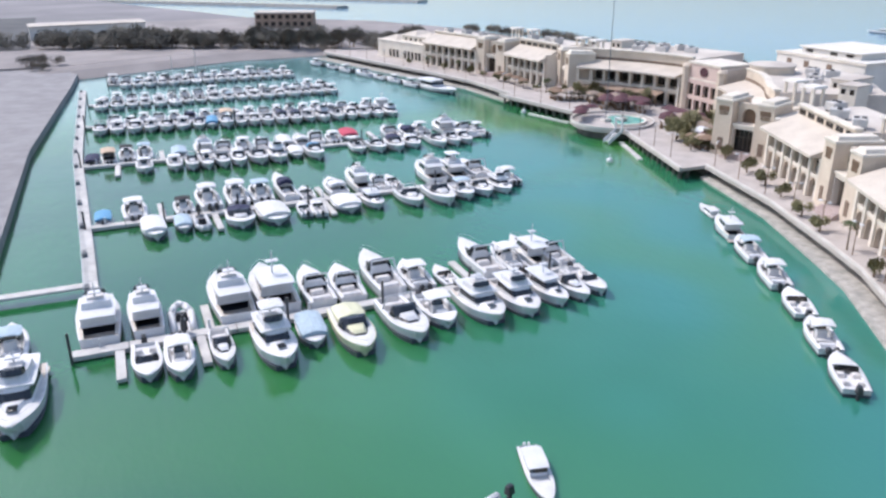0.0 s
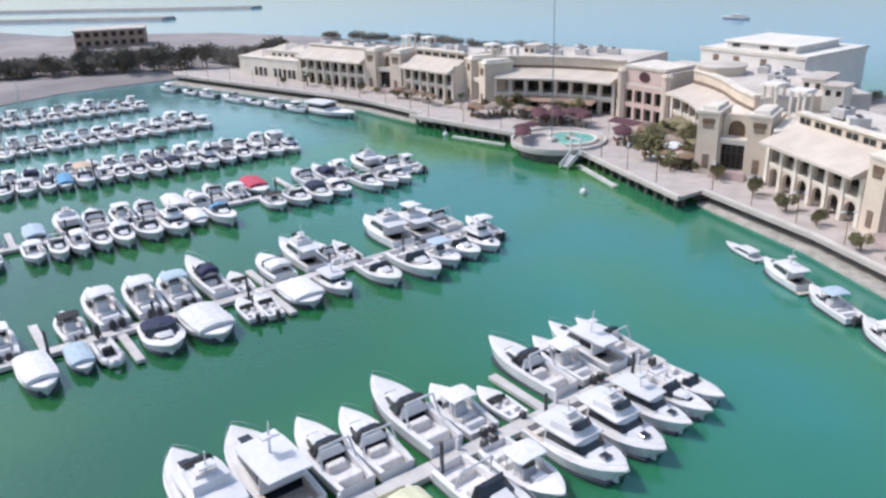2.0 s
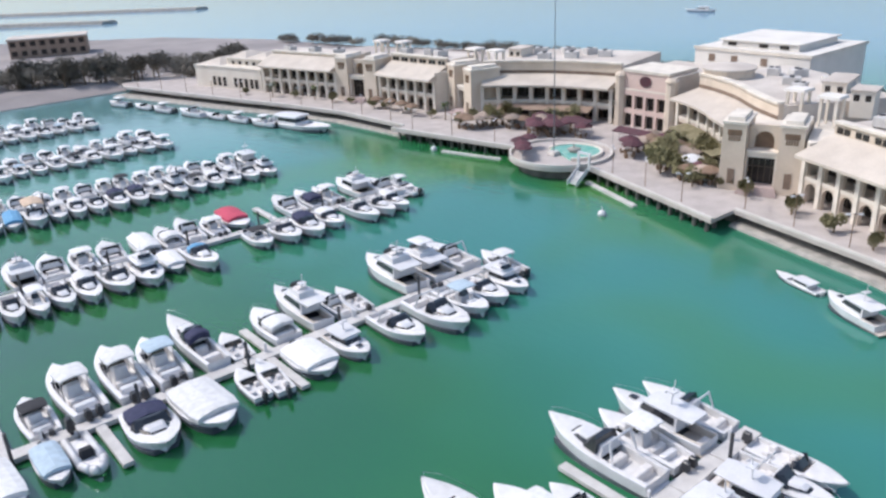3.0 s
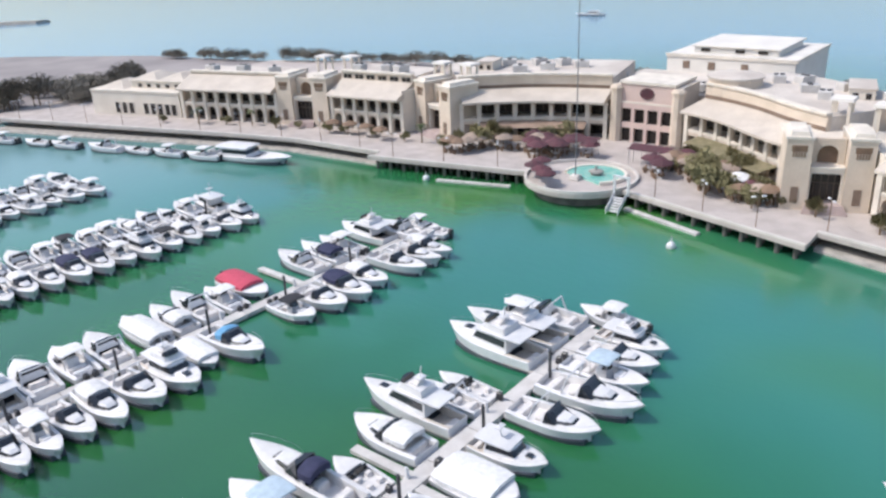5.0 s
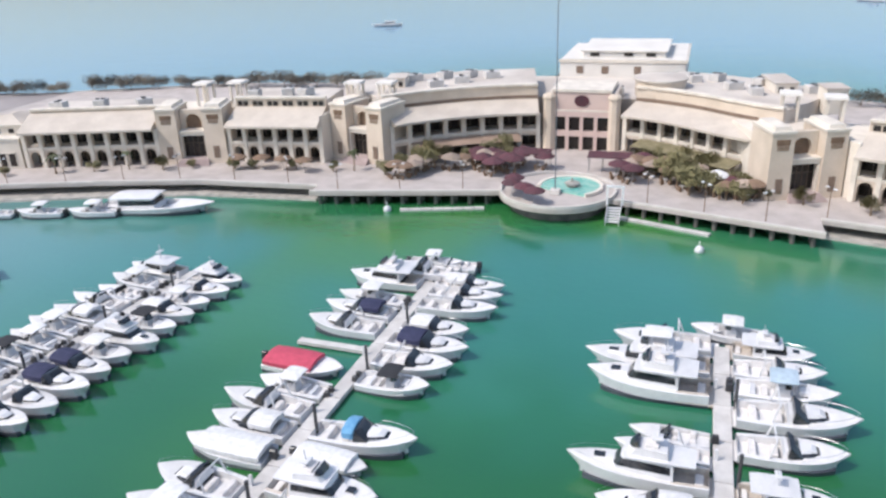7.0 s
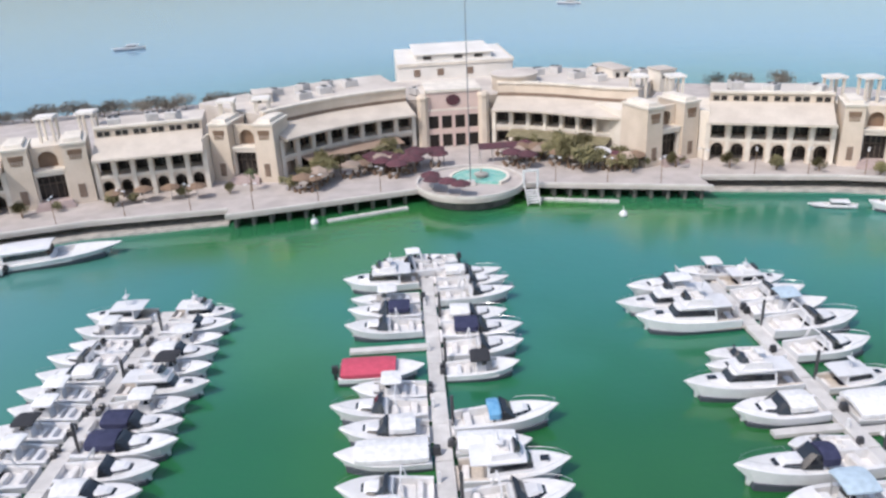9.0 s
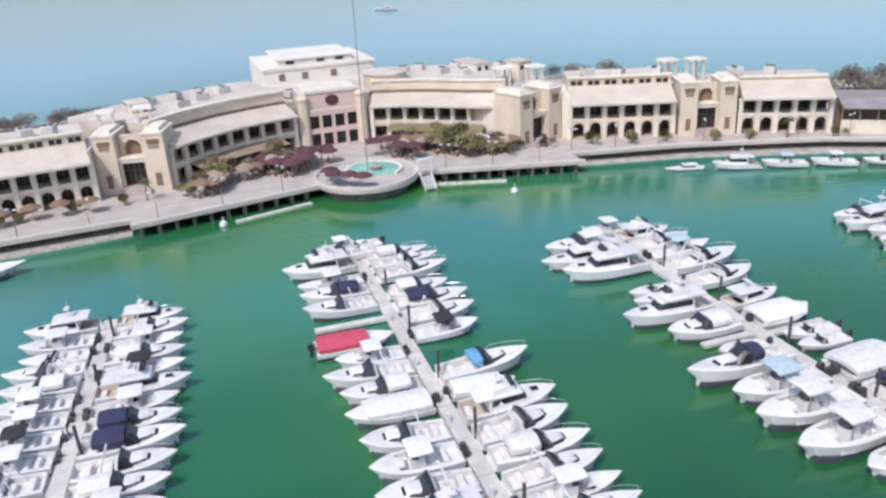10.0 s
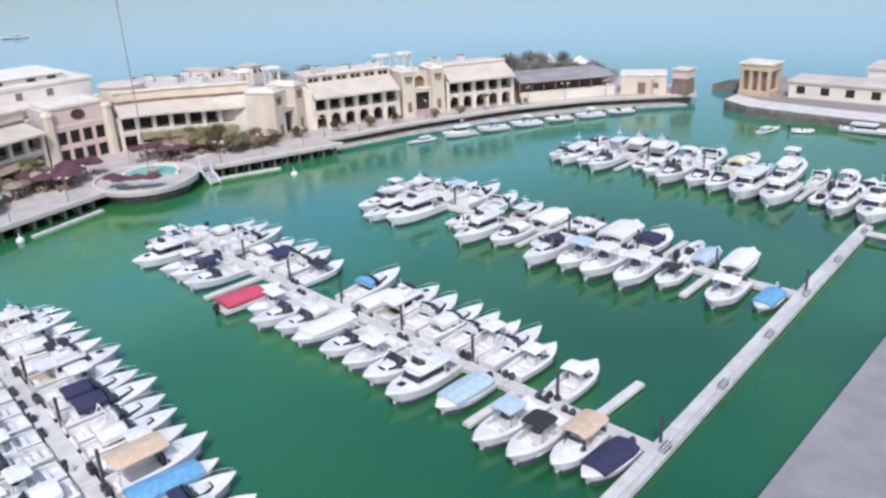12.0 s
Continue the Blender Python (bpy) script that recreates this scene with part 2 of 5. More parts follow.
    green.inputs["B"].default_value = (0.052, 0.185, 0.030, 1)
    nt.links.new(reflect_mask.outputs["Value"], green.inputs["Factor"])
    nt.links.new(deep.outputs["Result"], green.inputs["A"])
    # haze and grazing sky reflection, mixed into the colour, turn the head of the basin milky
    milky = nt.nodes.new("ShaderNodeMapRange")
    milky.interpolation_type = "SMOOTHSTEP"
    milky.inputs["From Min"].default_value, milky.inputs["From Max"].default_value = 25, 95
    milky.inputs["To Max"].default_value = 0.75
    nt.links.new(sep.outputs["Y"], milky.inputs["Value"])
    haze_mix = nt.nodes.new("ShaderNodeMix")
    haze_mix.data_type = "RGBA"
    haze_mix.inputs["B"].default_value = (0.15, 0.26, 0.26, 1)
    nt.links.new(milky.outputs["Result"], haze_mix.inputs["Factor"])
    nt.links.new(green.outputs["Result"], haze_mix.inputs["A"])
    # the open sea outside the harbour is bluer and paler than the basin: hazy sky reflection mixed into its colour
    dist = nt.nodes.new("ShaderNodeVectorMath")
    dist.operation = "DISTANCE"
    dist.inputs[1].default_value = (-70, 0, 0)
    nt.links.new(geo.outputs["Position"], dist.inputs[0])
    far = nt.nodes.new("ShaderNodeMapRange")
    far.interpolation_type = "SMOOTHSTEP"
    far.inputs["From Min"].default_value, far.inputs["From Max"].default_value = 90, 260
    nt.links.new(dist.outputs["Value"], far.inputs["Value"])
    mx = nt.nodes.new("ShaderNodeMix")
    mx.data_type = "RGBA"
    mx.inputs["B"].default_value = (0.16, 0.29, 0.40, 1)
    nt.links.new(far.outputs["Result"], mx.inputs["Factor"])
    nt.links.new(haze_mix.outputs["Result"], mx.inputs["A"])
    nt.links.new(mx.outputs["Result"], b.inputs["Base Color"])
    n2 = nt.nodes.new("ShaderNodeTexNoise")
    n2.inputs["Scale"].default_value, n2.inputs["Detail"].default_value = 0.9, 4
    n3 = nt.nodes.new("ShaderNodeTexNoise")
    n3.inputs["Scale"].default_value, n3.inputs["Detail"].default_value = 0.12, 2
    mp = nt.nodes.new("ShaderNodeVectorMath")
    mp.operation = "MULTIPLY"
    mp.inputs[1].default_value = (1.0, 0.55, 1.0)
    nt.links.new(geo.outputs["Position"], mp.inputs[0])
    nt.links.new(mp.outputs["Vector"], n2.inputs["Vector"])
    nt.links.new(mp.outputs["Vector"], n3.inputs["Vector"])
    add = nt.nodes.new("ShaderNodeMath")
    add.operation = "MULTIPLY_ADD"
    add.inputs[1].default_value = 2.0
    nt.links.new(n3.outputs["Fac"], add.inputs[0])
    nt.links.new(n2.outputs["Fac"], add.inputs[2])
    bp = nt.nodes.new("ShaderNodeBump")
    bp.inputs["Strength"].default_value, bp.inputs["Distance"].default_value = 0.35, 0.12
    nt.links.new(add.outputs["Value"], bp.inputs["Height"])
    nt.links.new(bp.outputs["Normal"], b.inputs["Normal"])
    return m


WATER = water_material()


# ---- mesh helpers ----
def part(name, bm, mat, parent=None, label="", smooth=False):
    """Links a bmesh as one mesh object, under a thing or a part if one is given."""
    me = bpy.data.meshes.new(name)
    bmesh.ops.recalc_face_normals(bm, faces=bm.faces)
    bm.to_mesh(me)
    bm.free()
    if smooth:
        me.polygons.foreach_set("use_smooth", [True] * len(me.polygons))
    me.materials.append(mat)
    return piece(name, me, parent, label)


def piece(name, me, parent=None, label="", m=None):
    """Another object on a mesh that exists already."""
    ob = new(name, me)
    if parent:
        ob.parent = parent
    if m is not None:
        ob.matrix_basis = m
    return tagged(ob, label)


def thing(name, label, category, m=None, group="", kind=""):
    ob = new(name)
    if m is not None:
        ob.matrix_basis = m
    return tagged(ob, label, category, group, kind)


def box(bm, x0, x1, y0, y1, z0, z1, taper=0.0, bevel=0.0):
    """A box; taper draws its top in on all sides."""
    t = taper
    lo = [bm.verts.new(p) for p in ((x0, y0, z0), (x1, y0, z0), (x1, y1, z0), (x0, y1, z0))]
    hi = [bm.verts.new(p) for p in ((x0 + t, y0 + t, z1), (x1 - t, y0 + t, z1), (x1 - t, y1 - t, z1), (x0 + t, y1 - t, z1))]
    fs = [bm.faces.new(lo[::-1]), bm.faces.new(hi)]
    for i in range(4):
        j = (i + 1) % 4
        fs.append(bm.faces.new((lo[i], lo[j], hi[j], hi[i])))
    if bevel:
        es = list({e for f in fs for e in f.edges})
        bmesh.ops.bevel(bm, geom=es, offset=bevel, segments=1, affect="EDGES")
    return bm


def loft(bm, rings, close_ends=True, closed=True):
    """Skins rings of points that have equal counts."""
    vs = [[bm.verts.new(p) for p in r] for r in rings]
    n = len(vs[0])
    for a, b in zip(vs, vs[1:]):
        for i in range(n if closed else n - 1):
            j = (i + 1) % n
            bm.faces.new((a[i], a[j], b[j], b[i]))
    if close_ends:
        bm.faces.new(vs[0][::-1])
        bm.faces.new(vs[-1])
    return bm


def tube(bm, p, q, r0, r1=None, n=8):
    p, q = Vector(p), Vector(q)
    r1 = r0 if r1 is None else r1
    d = (q - p).normalized()
    a = d.orthogonal().normalized()
    b = d.cross(a)
    ring = lambda c, r: [c + (a * math.cos(2 * math.pi * i / n) + b * math.sin(2 * math.pi * i / n)) * r for i in range(n)]
    return loft(bm, [ring(p, r0), ring(q, r1)])


def prism(bm, pts, z0, z1):
    """A flat outline given z0 and z1 (numbers), as a solid."""
    return loft(bm, [[(x, y, z0) for x, y in pts], [(x, y, z1) for x, y in pts]])


B = bmesh.new


# ---- sea, land, quays ----
G = 2.2                 # height of the promenade
AXIS = -4.2             # y of the middle of the mall


def setting(name, bm, mat, label, category):
    return tagged(part(name, bm, mat), label, category, kind="structure")


bm = B()
bmesh.ops.create_grid(bm, x_segments=40, y_segments=40, size=4500)
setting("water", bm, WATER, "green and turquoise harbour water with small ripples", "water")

north_front = [(-7.8, 4.5), (-13.8, 34), (-10.8, 34.05), (-12.0, 55), (-16.0, 72), (-22.0, 92), (-33.5, 132)]
south_front = [(-8.6, -13.0), (-16.6, -40.5), (-11.2, -40.55), (-16.2, -61), (-22.3, -77), (-25.6, -85), (-35.5, -101), (-50, -115.5)]


def inset(line, d):
    """The line drawn back from the water, further under the projecting slabs next to the terrace."""
    return [(x + d + (3.0 if abs(y - AXIS) < 38.5 else 0.0), y) for x, y in line]


top = [(20, 139), (-31.5, 139)] + north_front[::-1] + south_front + [(-53.6, -118.6), (-50, -125), (4, -136), (46, -100), (66, -60), (74, -30), (75, 60), (70, 100), (54, 139)]
bm = B()
prism(bm, top, G - 0.55, G)
setting("pavement", bm, PAVE, "buff paved promenade along the harbour mall", "pavement")
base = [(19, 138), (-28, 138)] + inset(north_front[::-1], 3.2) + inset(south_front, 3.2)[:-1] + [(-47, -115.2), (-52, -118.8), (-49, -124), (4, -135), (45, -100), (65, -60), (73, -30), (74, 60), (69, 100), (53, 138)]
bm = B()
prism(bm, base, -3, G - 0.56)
setting("quay_wall", bm, QUAYWALL, "weathered concrete quay wall darkened for the shade under the promenade", "quay wall")

# lower ledges of pale stone at the waterline, beyond the projecting slabs
for nm, edge in (("north", north_front), ("south", south_front)):
    bm = B()
    rings = []
    for x, y in edge[2:]:
        w = float(np.interp(abs(y - AXIS), [36, 56, 85, 130], [0.7, 1.0, 2.3, 3.0]))
        rings.append([(x + 4, y, -2), (x - w - 0.6, y, -2), (x - w, y, 0.30), (x - w + 1.0, y, 0.42), (x + 4, y, 0.42)])
    loft(bm, rings)
    setting("seawall_" + nm, bm, STONE, "pale stone seawall ledge at the waterline", "seawall")
    # coping kerb on the edge of the promenade
    bm = B()
    for (xa, ya), (xb, yb) in zip(edge, edge[1:]):
        if abs(ya - yb) < 1:
            continue
        loft(bm, [[(x + 0.02, y, G), (x + 0.5, y, G), (x + 0.5, y, G + 0.28), (x + 0.02, y, G + 0.28)] for x, y in ((xa, ya), (xb, yb))])
    setting("trim_kerb_" + nm, bm, PAVE_PALE, "pale stone kerb on the promenade edge", "kerb")

# piles that carry the projecting slabs, in the same concrete darkened for shade
pile_bm = B()
tube(pile_bm, (0, 0, -2), (0, 0, G - 0.5), 0.32, n=10)
first = None
for (xa, ya), (xb, yb) in (north_front[:2], south_front[:2]):
    for row in (0.9, 2.6):
        for i in range(11):
            k = (i + 0.8) / 11.3
            m = pose(xa + (xb - xa) * k + row, ya + (yb - ya) * k, 0)
            if first is None:
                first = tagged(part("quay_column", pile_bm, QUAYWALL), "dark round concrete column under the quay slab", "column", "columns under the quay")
                first.matrix_basis = m
            else:
                copy_thing(first, m)

# round terrace with the fountain pool
disc = lambda r, n=48, cx=-5.6, cy=AXIS: [(cx + r * math.cos(2 * math.pi * i / n), cy + r * math.sin(2 * math.pi * i / n)) for i in range(n)]
terrace = thing("round_terrace", "round pale terrace projecting into the harbour with a fountain pool", "terrace", kind="structure")
# the drum's dark tone stands for the shadow of the slab
bm = B()
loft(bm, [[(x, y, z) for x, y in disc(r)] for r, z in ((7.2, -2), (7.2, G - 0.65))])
part("drum", bm, QUAYWALL, terrace, "weathered concrete drum darkened for the shade under the slab")
bm = B()
loft(bm, [[(x, y, z) for x, y in disc(r)] for r, z in ((8.7, G - 0.65), (8.9, G - 0.5), (8.9, G + 0.1))])
part("slab", bm, PAVE, terrace)
bm = B()
ro, ri = disc(8.9), disc(8.5)
loft(bm, [[(x, y, G + 0.1) for x, y in ro], [(x, y, G + 0.55) for x, y in ro], [(x, y, G + 0.55) for x, y in ri], [(x, y, G + 0.1) for x, y in ri]], close_ends=False)
part("parapet", bm, PAVE_PALE, terrace)
bm = B()
arc = [(-4.2 + 4.6 * math.cos(a), AXIS - 1.7 + 4.5 * math.sin(a)) for a in np.linspace(-2.5, 1.75, 26)]
prism(bm, arc, G + 0.1, G + 0.5)
part("pool", bm, POOL, terrace, "turquoise fountain pool")
bm = B()
outer = [(-4.2 + 5.1 * math.cos(a), AXIS - 1.7 + 5.0 * math.sin(a)) for a in np.linspace(-2.5, 1.75, 26)]
loft(bm, [[(a[0], a[1], G + 0.1), (b[0], b[1], G + 0.1), (b[0], b[1], G + 0.65), (a[0], a[1], G + 0.65)] for a, b in zip(arc, outer)])
part("pool_rim", bm, STUCCO_PALE, terrace)
bm = B()
loft(bm, [[(-4.4 + r * math.cos(a), AXIS - 2.0 + r * math.sin(a), z) for a in np.linspace(0, 2 * math.pi, 14, endpoint=False)] for r, z in ((0.9, G + 0.1), (0.8, G + 0.9), (1.2, G + 1.0), (1.1, G + 1.15), (0.2, G + 1.3), (0.12, G + 1.9))])
part("fountain", bm, STONE, terrace, "small stone fountain in the pool")

# floating booms that run from the terrace to the two white buoys
for a, b, at in (((-9.8, 6.3, 0), (-13.2, 18.9, 0), (-13.6, 20.8, 0)), ((-9.8, -13.8, 0), (-14.2, -26.6, 0), (-20.2, -25.3, 0))):
    boom = thing("floating_boom", "long pale floating boom lying on the water beside the quay", "boom")
    a, b = Vector(a), Vector(b)
    for i in range(8):
        bm = B()
        p, q = a.lerp(b, i / 8 + 0.004), a.lerp(b, (i + 1) / 8 - 0.004)
        d = (q - p).normalized()
        n = Vector((-d.y, d.x, 0)) * 0.45
        loft(bm, [[c - n + Vector((0, 0, -0.2)), c + n + Vector((0, 0, -0.2)), c + n + Vector((0, 0, 0.3)), c - n + Vector((0, 0, 0.3))] for c in (p, q)])
        part("float", bm, CONC, boom)
    buoy = thing("buoy", "white mooring buoy with a short post", "buoy", pose(*at))
    bm = B()
    bmesh.ops.create_uvsphere(bm, u_segments=14, v_segments=8, radius=0.62, matrix=pose(0, 0, 0.25))
    part("float", bm, GEL, buoy, smooth=True)
    bm = B()
    tube(bm, (0, 0, 0.7), (0, 0, 1.5), 0.07)
    part("post", bm, GEL, buoy)

# north shore: sloping revetment, sand and the ground behind
bm = B()
loft(bm, [[(x, y + 20, -3), (x, y - 1.5, -3), (x, y - 0.5, 0.2), (x, y + 8, 1.9), (x, y + 20, 1.9)] for x, y in ((-31, 138), (-65, 137), (-113, 116), (-124, 116))])
setting("revetment_north", bm, SAND, "sloping sandy revetment at the head of the basin", "shore")
bm = B()
prism(bm, [(19, 139.5), (-27, 140), (-31, 157.5), (-65, 156.5), (-113, 135.5), (-420, 135), (-420, 260), (-30, 285), (20, 240), (44, 190), (54, 139.5)], -3, 1.95)
setting("ground_north", bm, SAND, "dusty sand ground north of the basin", "ground")
bm = B()
loft(bm, [[(x0, y, -2), (x1, y, -2), (x1 - 3, y, 1.6), (x0 + 3, y, 1.6)] for x0, x1, y in ((-190, -176, 540), (-80, -66, 446), (-8, 6, 382), (28, 40, 346))])
setting("breakwater", bm, STONE, "long grey rock breakwater in the open sea", "breakwater")
bm = B()
loft(bm, [[(x0, y, -2), (x1, y, -2), (x1 - 3, y, 1.4), (x0 + 3, y, 1.4)] for x0, x1, y in ((-190, -172, 640), (-60, -44, 524), (9, 24, 458), (92, 104, 374))])
setting("breakwater_far", bm, STONE, "far grey rock breakwater in the open sea", "breakwater")
bm = B()
prism(bm, [(-420, 250), (-60, 262), (-34, 284), (-52, 330), (-84, 400), (-110, 470), (-420, 560)], -3, 1.85)
setting("ground_flats", bm, FLATS, "grey reclaimed flats beyond the tree belt", "ground")
bm = B()
prism(bm, [(-178, 186), (-130, 186), (-136, 330), (-186, 330)], 1.7, 2.0)
setting("road_north", bm, ASPHALT, "blue-grey asphalt yard beyond the head of the basin", "road")
# west shore
bm = B()
prism(bm, [(-113, 118), (-114.2, 96), (-117, 60), (-120, 20), (-120.8, -112.5), (-140, -112.5), (-140, 134), (-120, 134)], -3, 1.6)
setting("pavement_west", bm, PAVE_WEST, "pale paved quay along the pontoon roots", "pavement")
bm = B()
prism(bm, [(-140, 134), (-140, -112.5), (-420, -112.5), (-420, 134)], -3, 1.55)
setting("ground_west", bm, SAND, "dusty ground beside the marina", "ground")
bm = B()
prism(bm, [(-148, 125), (-148, -100), (-196, -100), (-196, 125)], 1.4, 1.6)
setting("road_parking", bm, ASPHALT, "grey asphalt car park beside the marina", "car park")
# south spit with the harbour mouth
bm = B()
prism(bm, [(-60.5, -118.5), (-60, -152), (-420, -162), (-420, -113), (-80, -113.5), (-68, -114.5)], -3, 1.7)
setting("ground_south", bm, SAND, "sandy spit at the harbour mouth", "ground")
bm = B()
loft(bm, [[(x, y, -2), (x, y + 2.2, -2), (x, y + 1.9, 1.2), (x, y + 1.6, 1.9), (x, y - 2, 1.9)] for x, y in ((-420, -113), (-80, -113.5), (-68, -114.5), (-61, -118.5))])
setting("seawall_spit", bm, QUAYWALL, "dark weathered seawall of the spit", "seawall")
bm = B()
loft(bm, [[(x, y + 1.7, 1.9), (x, y - 5, 1.9), (x, y - 5, 2.15), (x, y + 1.7, 2.15)] for x, y in ((-420, -113), (-80, -113.5), (-68, -114.5), (-61, -118.5))])
setting("pavement_spit", bm, PAVE_PALE, "pale paved quay edge on the spit", "pavement")


# ---- the mall ----
def arch_panel(w, h, ow, spring, thick, top_flat=False):
    """A wall panel w x h with an opening ow wide; round-headed above the spring, or square-headed."""
    bm = B()
    x0, x1 = w / 2 - ow / 2, w / 2 + ow / 2
    box(bm, 0, x0, 0, thick, 0, h)
    box(bm, x1, w, 0, thick, 0, h)
    if top_flat:
        box(bm, x0, x1, 0, thick, spring, h)
        return bm
    n = 8
    arc = [(w / 2 - ow / 2 * math.cos(math.pi * i / n), spring + min(ow / 2, h - spring - 0.15) * math.sin(math.pi * i / n)) for i in range(n + 1)]
    rings = []
    for x, z in arc:
        rings.append([(x, 0, z), (x, thick, z), (x, thick, h), (x, 0, h)])
    loft(bm, rings, close_ends=False)
    return bm


def frame_of(P, Q, z=G):
    """A pose with local x from P to Q, y into the building."""
    P, Q = Vector((*P, z)), Vector((*Q, z))
    return pose(*P, 0, 0, math.degrees(math.atan2(Q.y - P.y, Q.x - P.x)))


def offset_line(pts, d):
    """The line moved inward (to its left) by d, mitred."""
    out = []
    for i, p in enumerate(pts):
        a = Vector(pts[max(i - 1, 0)])
        c = Vector(pts[min(i + 1, len(pts) - 1)])
        t = (c - a).normalized()
        out.append((p[0] - t.y * d, p[1] + t.x * d))
    return out


def strip(name, pts, profile, mat, parent, label=""):
    """Sweeps a closed profile of (inward, height) along a line in plan."""
    lines = [offset_line(pts, d) for d, _ in profile]
    bm = B()
    loft(bm, [[(lines[k][i][0], lines[k][i][1], z) for k, (_, z) in enumerate(profile)] for i in range(len(pts))])
    return part(name, bm, mat, parent, label)


def split(P, Q, n):
    return [(P[0] + (Q[0] - P[0]) * i / n, P[1] + (Q[1] - P[1]) * i / n) for i in range(n + 1)]


def gallery(name, label, pts, depth, lower="arch", clerestory=True, height=6.8, back=10.6, wall=STUCCO, rise=2.4):
    """A two-storey arcaded range: lower arches, upper loggia, overhanging roof, clerestory and flat roof."""
    b = thing(name, label, "mall building", group="ranges of the mall")
    w = (Vector(pts[1]) - Vector(pts[0])).length
    f1 = 3.3
    lo = arch_panel(w, f1, w * 0.64, 2.0, 0.6) if lower == "arch" else arch_panel(w, f1, w * 0.72, 2.7, 0.6, True)
    up = arch_panel(w, height - f1 - 0.5, w * (0.66 if rise > 2 else 0.72), 2.3 if rise > 2 else 2.55, 0.5, True)
    pane_bm = box(B(), 0.1, w - 0.1, 0, 0.08, 0, 2.3)
    fr = B()
    for x in (0.1, w / 2 - 0.06, w - 0.22):
        box(fr, x, x + 0.12, -0.06, 0, 0, 2.3)
    for z in (0, 1.5, 2.18):
        box(fr, 0.1, w - 0.1, -0.05, 0.0, z, z + 0.12)
    lower_me = upper_me = None
    for i, (P, Q) in enumerate(zip(pts, pts[1:])):
        m = frame_of(P, Q)
        if i == 0:
            o1, o2 = part("arch_bay", lo, wall, b), part("loggia_bay", up, wall, b)
            o3 = part("window", pane_bm, GLASS, b)
            o4 = part("window_frame", fr, FRAME, o3)
            lower_me, upper_me, pane_me, frame_me = o1.data, o2.data, o3.data, o4.data
        else:
            o1, o2, o3 = piece("arch_bay", lower_me, b), piece("loggia_bay", upper_me, b), piece("window", pane_me, b)
            o4 = piece("window_frame", frame_me, o3)
        o1.matrix_basis = m
        o2.matrix_basis = m @ pose(0, 0.05, f1 + 0.5)
        o3.matrix_basis = m @ pose(0, 2.9, f1 + 0.6)
        o5 = piece("window", pane_me, b, m=m @ pose(0, 3.35, 0.1))
        piece("window_frame", frame_me, o5)
    strip("floor_band", pts, [(-0.12, G + f1), (3.5, G + f1), (3.5, G + f1 + 0.5), (-0.12, G + f1 + 0.5)], TRIM, b)
    # arcade back wall, coloured dark for the shade behind the bays
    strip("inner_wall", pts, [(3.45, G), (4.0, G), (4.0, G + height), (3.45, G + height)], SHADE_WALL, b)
    top = G + height
    strip("eave", pts, [(-1.9, top - 0.25), (-1.9, top + 0.15), (4.2, top + rise), (4.2, top - 0.1)], ROOF_TILE, b, "sloping buff roof with a deep overhang")
    strip("clerestory", pts, [(4.2, top), (5.0, top), (5.0, G + back), (4.2, G + back)], wall, b)
    strip("cornice", pts, [(3.9, G + back), (5.2, G + back), (5.2, G + back + 0.35), (3.9, G + back + 0.35)], TRIM, b)
    strip("roof", pts, [(5.0, top), (depth, top), (depth, G + back - 0.3), (5.0, G + back - 0.3)], ROOF, b, "flat pale roof")
    if clerestory:
        vent = box(B(), w * 0.16, w * 0.46, -0.1, 0.0, 0, 0.8)
        me = None
        for P, Q in zip(offset_line(pts, 4.2), offset_line(pts, 4.2)[1:]):
            if me is None:
                o = part("clerestory_window", vent, GLASS, b)
                me = o.data
            else:
                o = piece("clerestory_window", me, b)
            o.matrix_basis = frame_of(P, Q, G + back - 1.25)
            piece("clerestory_window", me, b, m=o.matrix_basis @ pose(w * 0.38, 0, 0))
    if rise < 2:
        strip("dark_band", pts, [(4.1, top + rise + 0.05), (4.21, top + rise + 0.05), (4.21, top + rise + 0.6), (4.1, top + rise + 0.6)], SHADE_WALL, b, "thin dark brown band above the sweeping roof")
    # pilasters at the bay lines
    pil = box(B(), -0.35, 0.35, -0.28, 0, 0, height - 0.2)
    box(pil, -0.45, 0.45, -0.36, 0, height - 0.7, height - 0.25)
    me = None
    for i, P in enumerate(pts):
        Q = pts[i + 1] if i + 1 < len(pts) else (2 * P[0] - pts[i - 1][0], 2 * P[1] - pts[i - 1][1])
        if me is None:
            o = part("pilaster", pil, TRIM, b)
            me = o.data
        else:
            o = piece("pilaster", me, b)
        o.matrix_basis = frame_of(P, Q) @ pose(0, -0.003, 0)
    return b


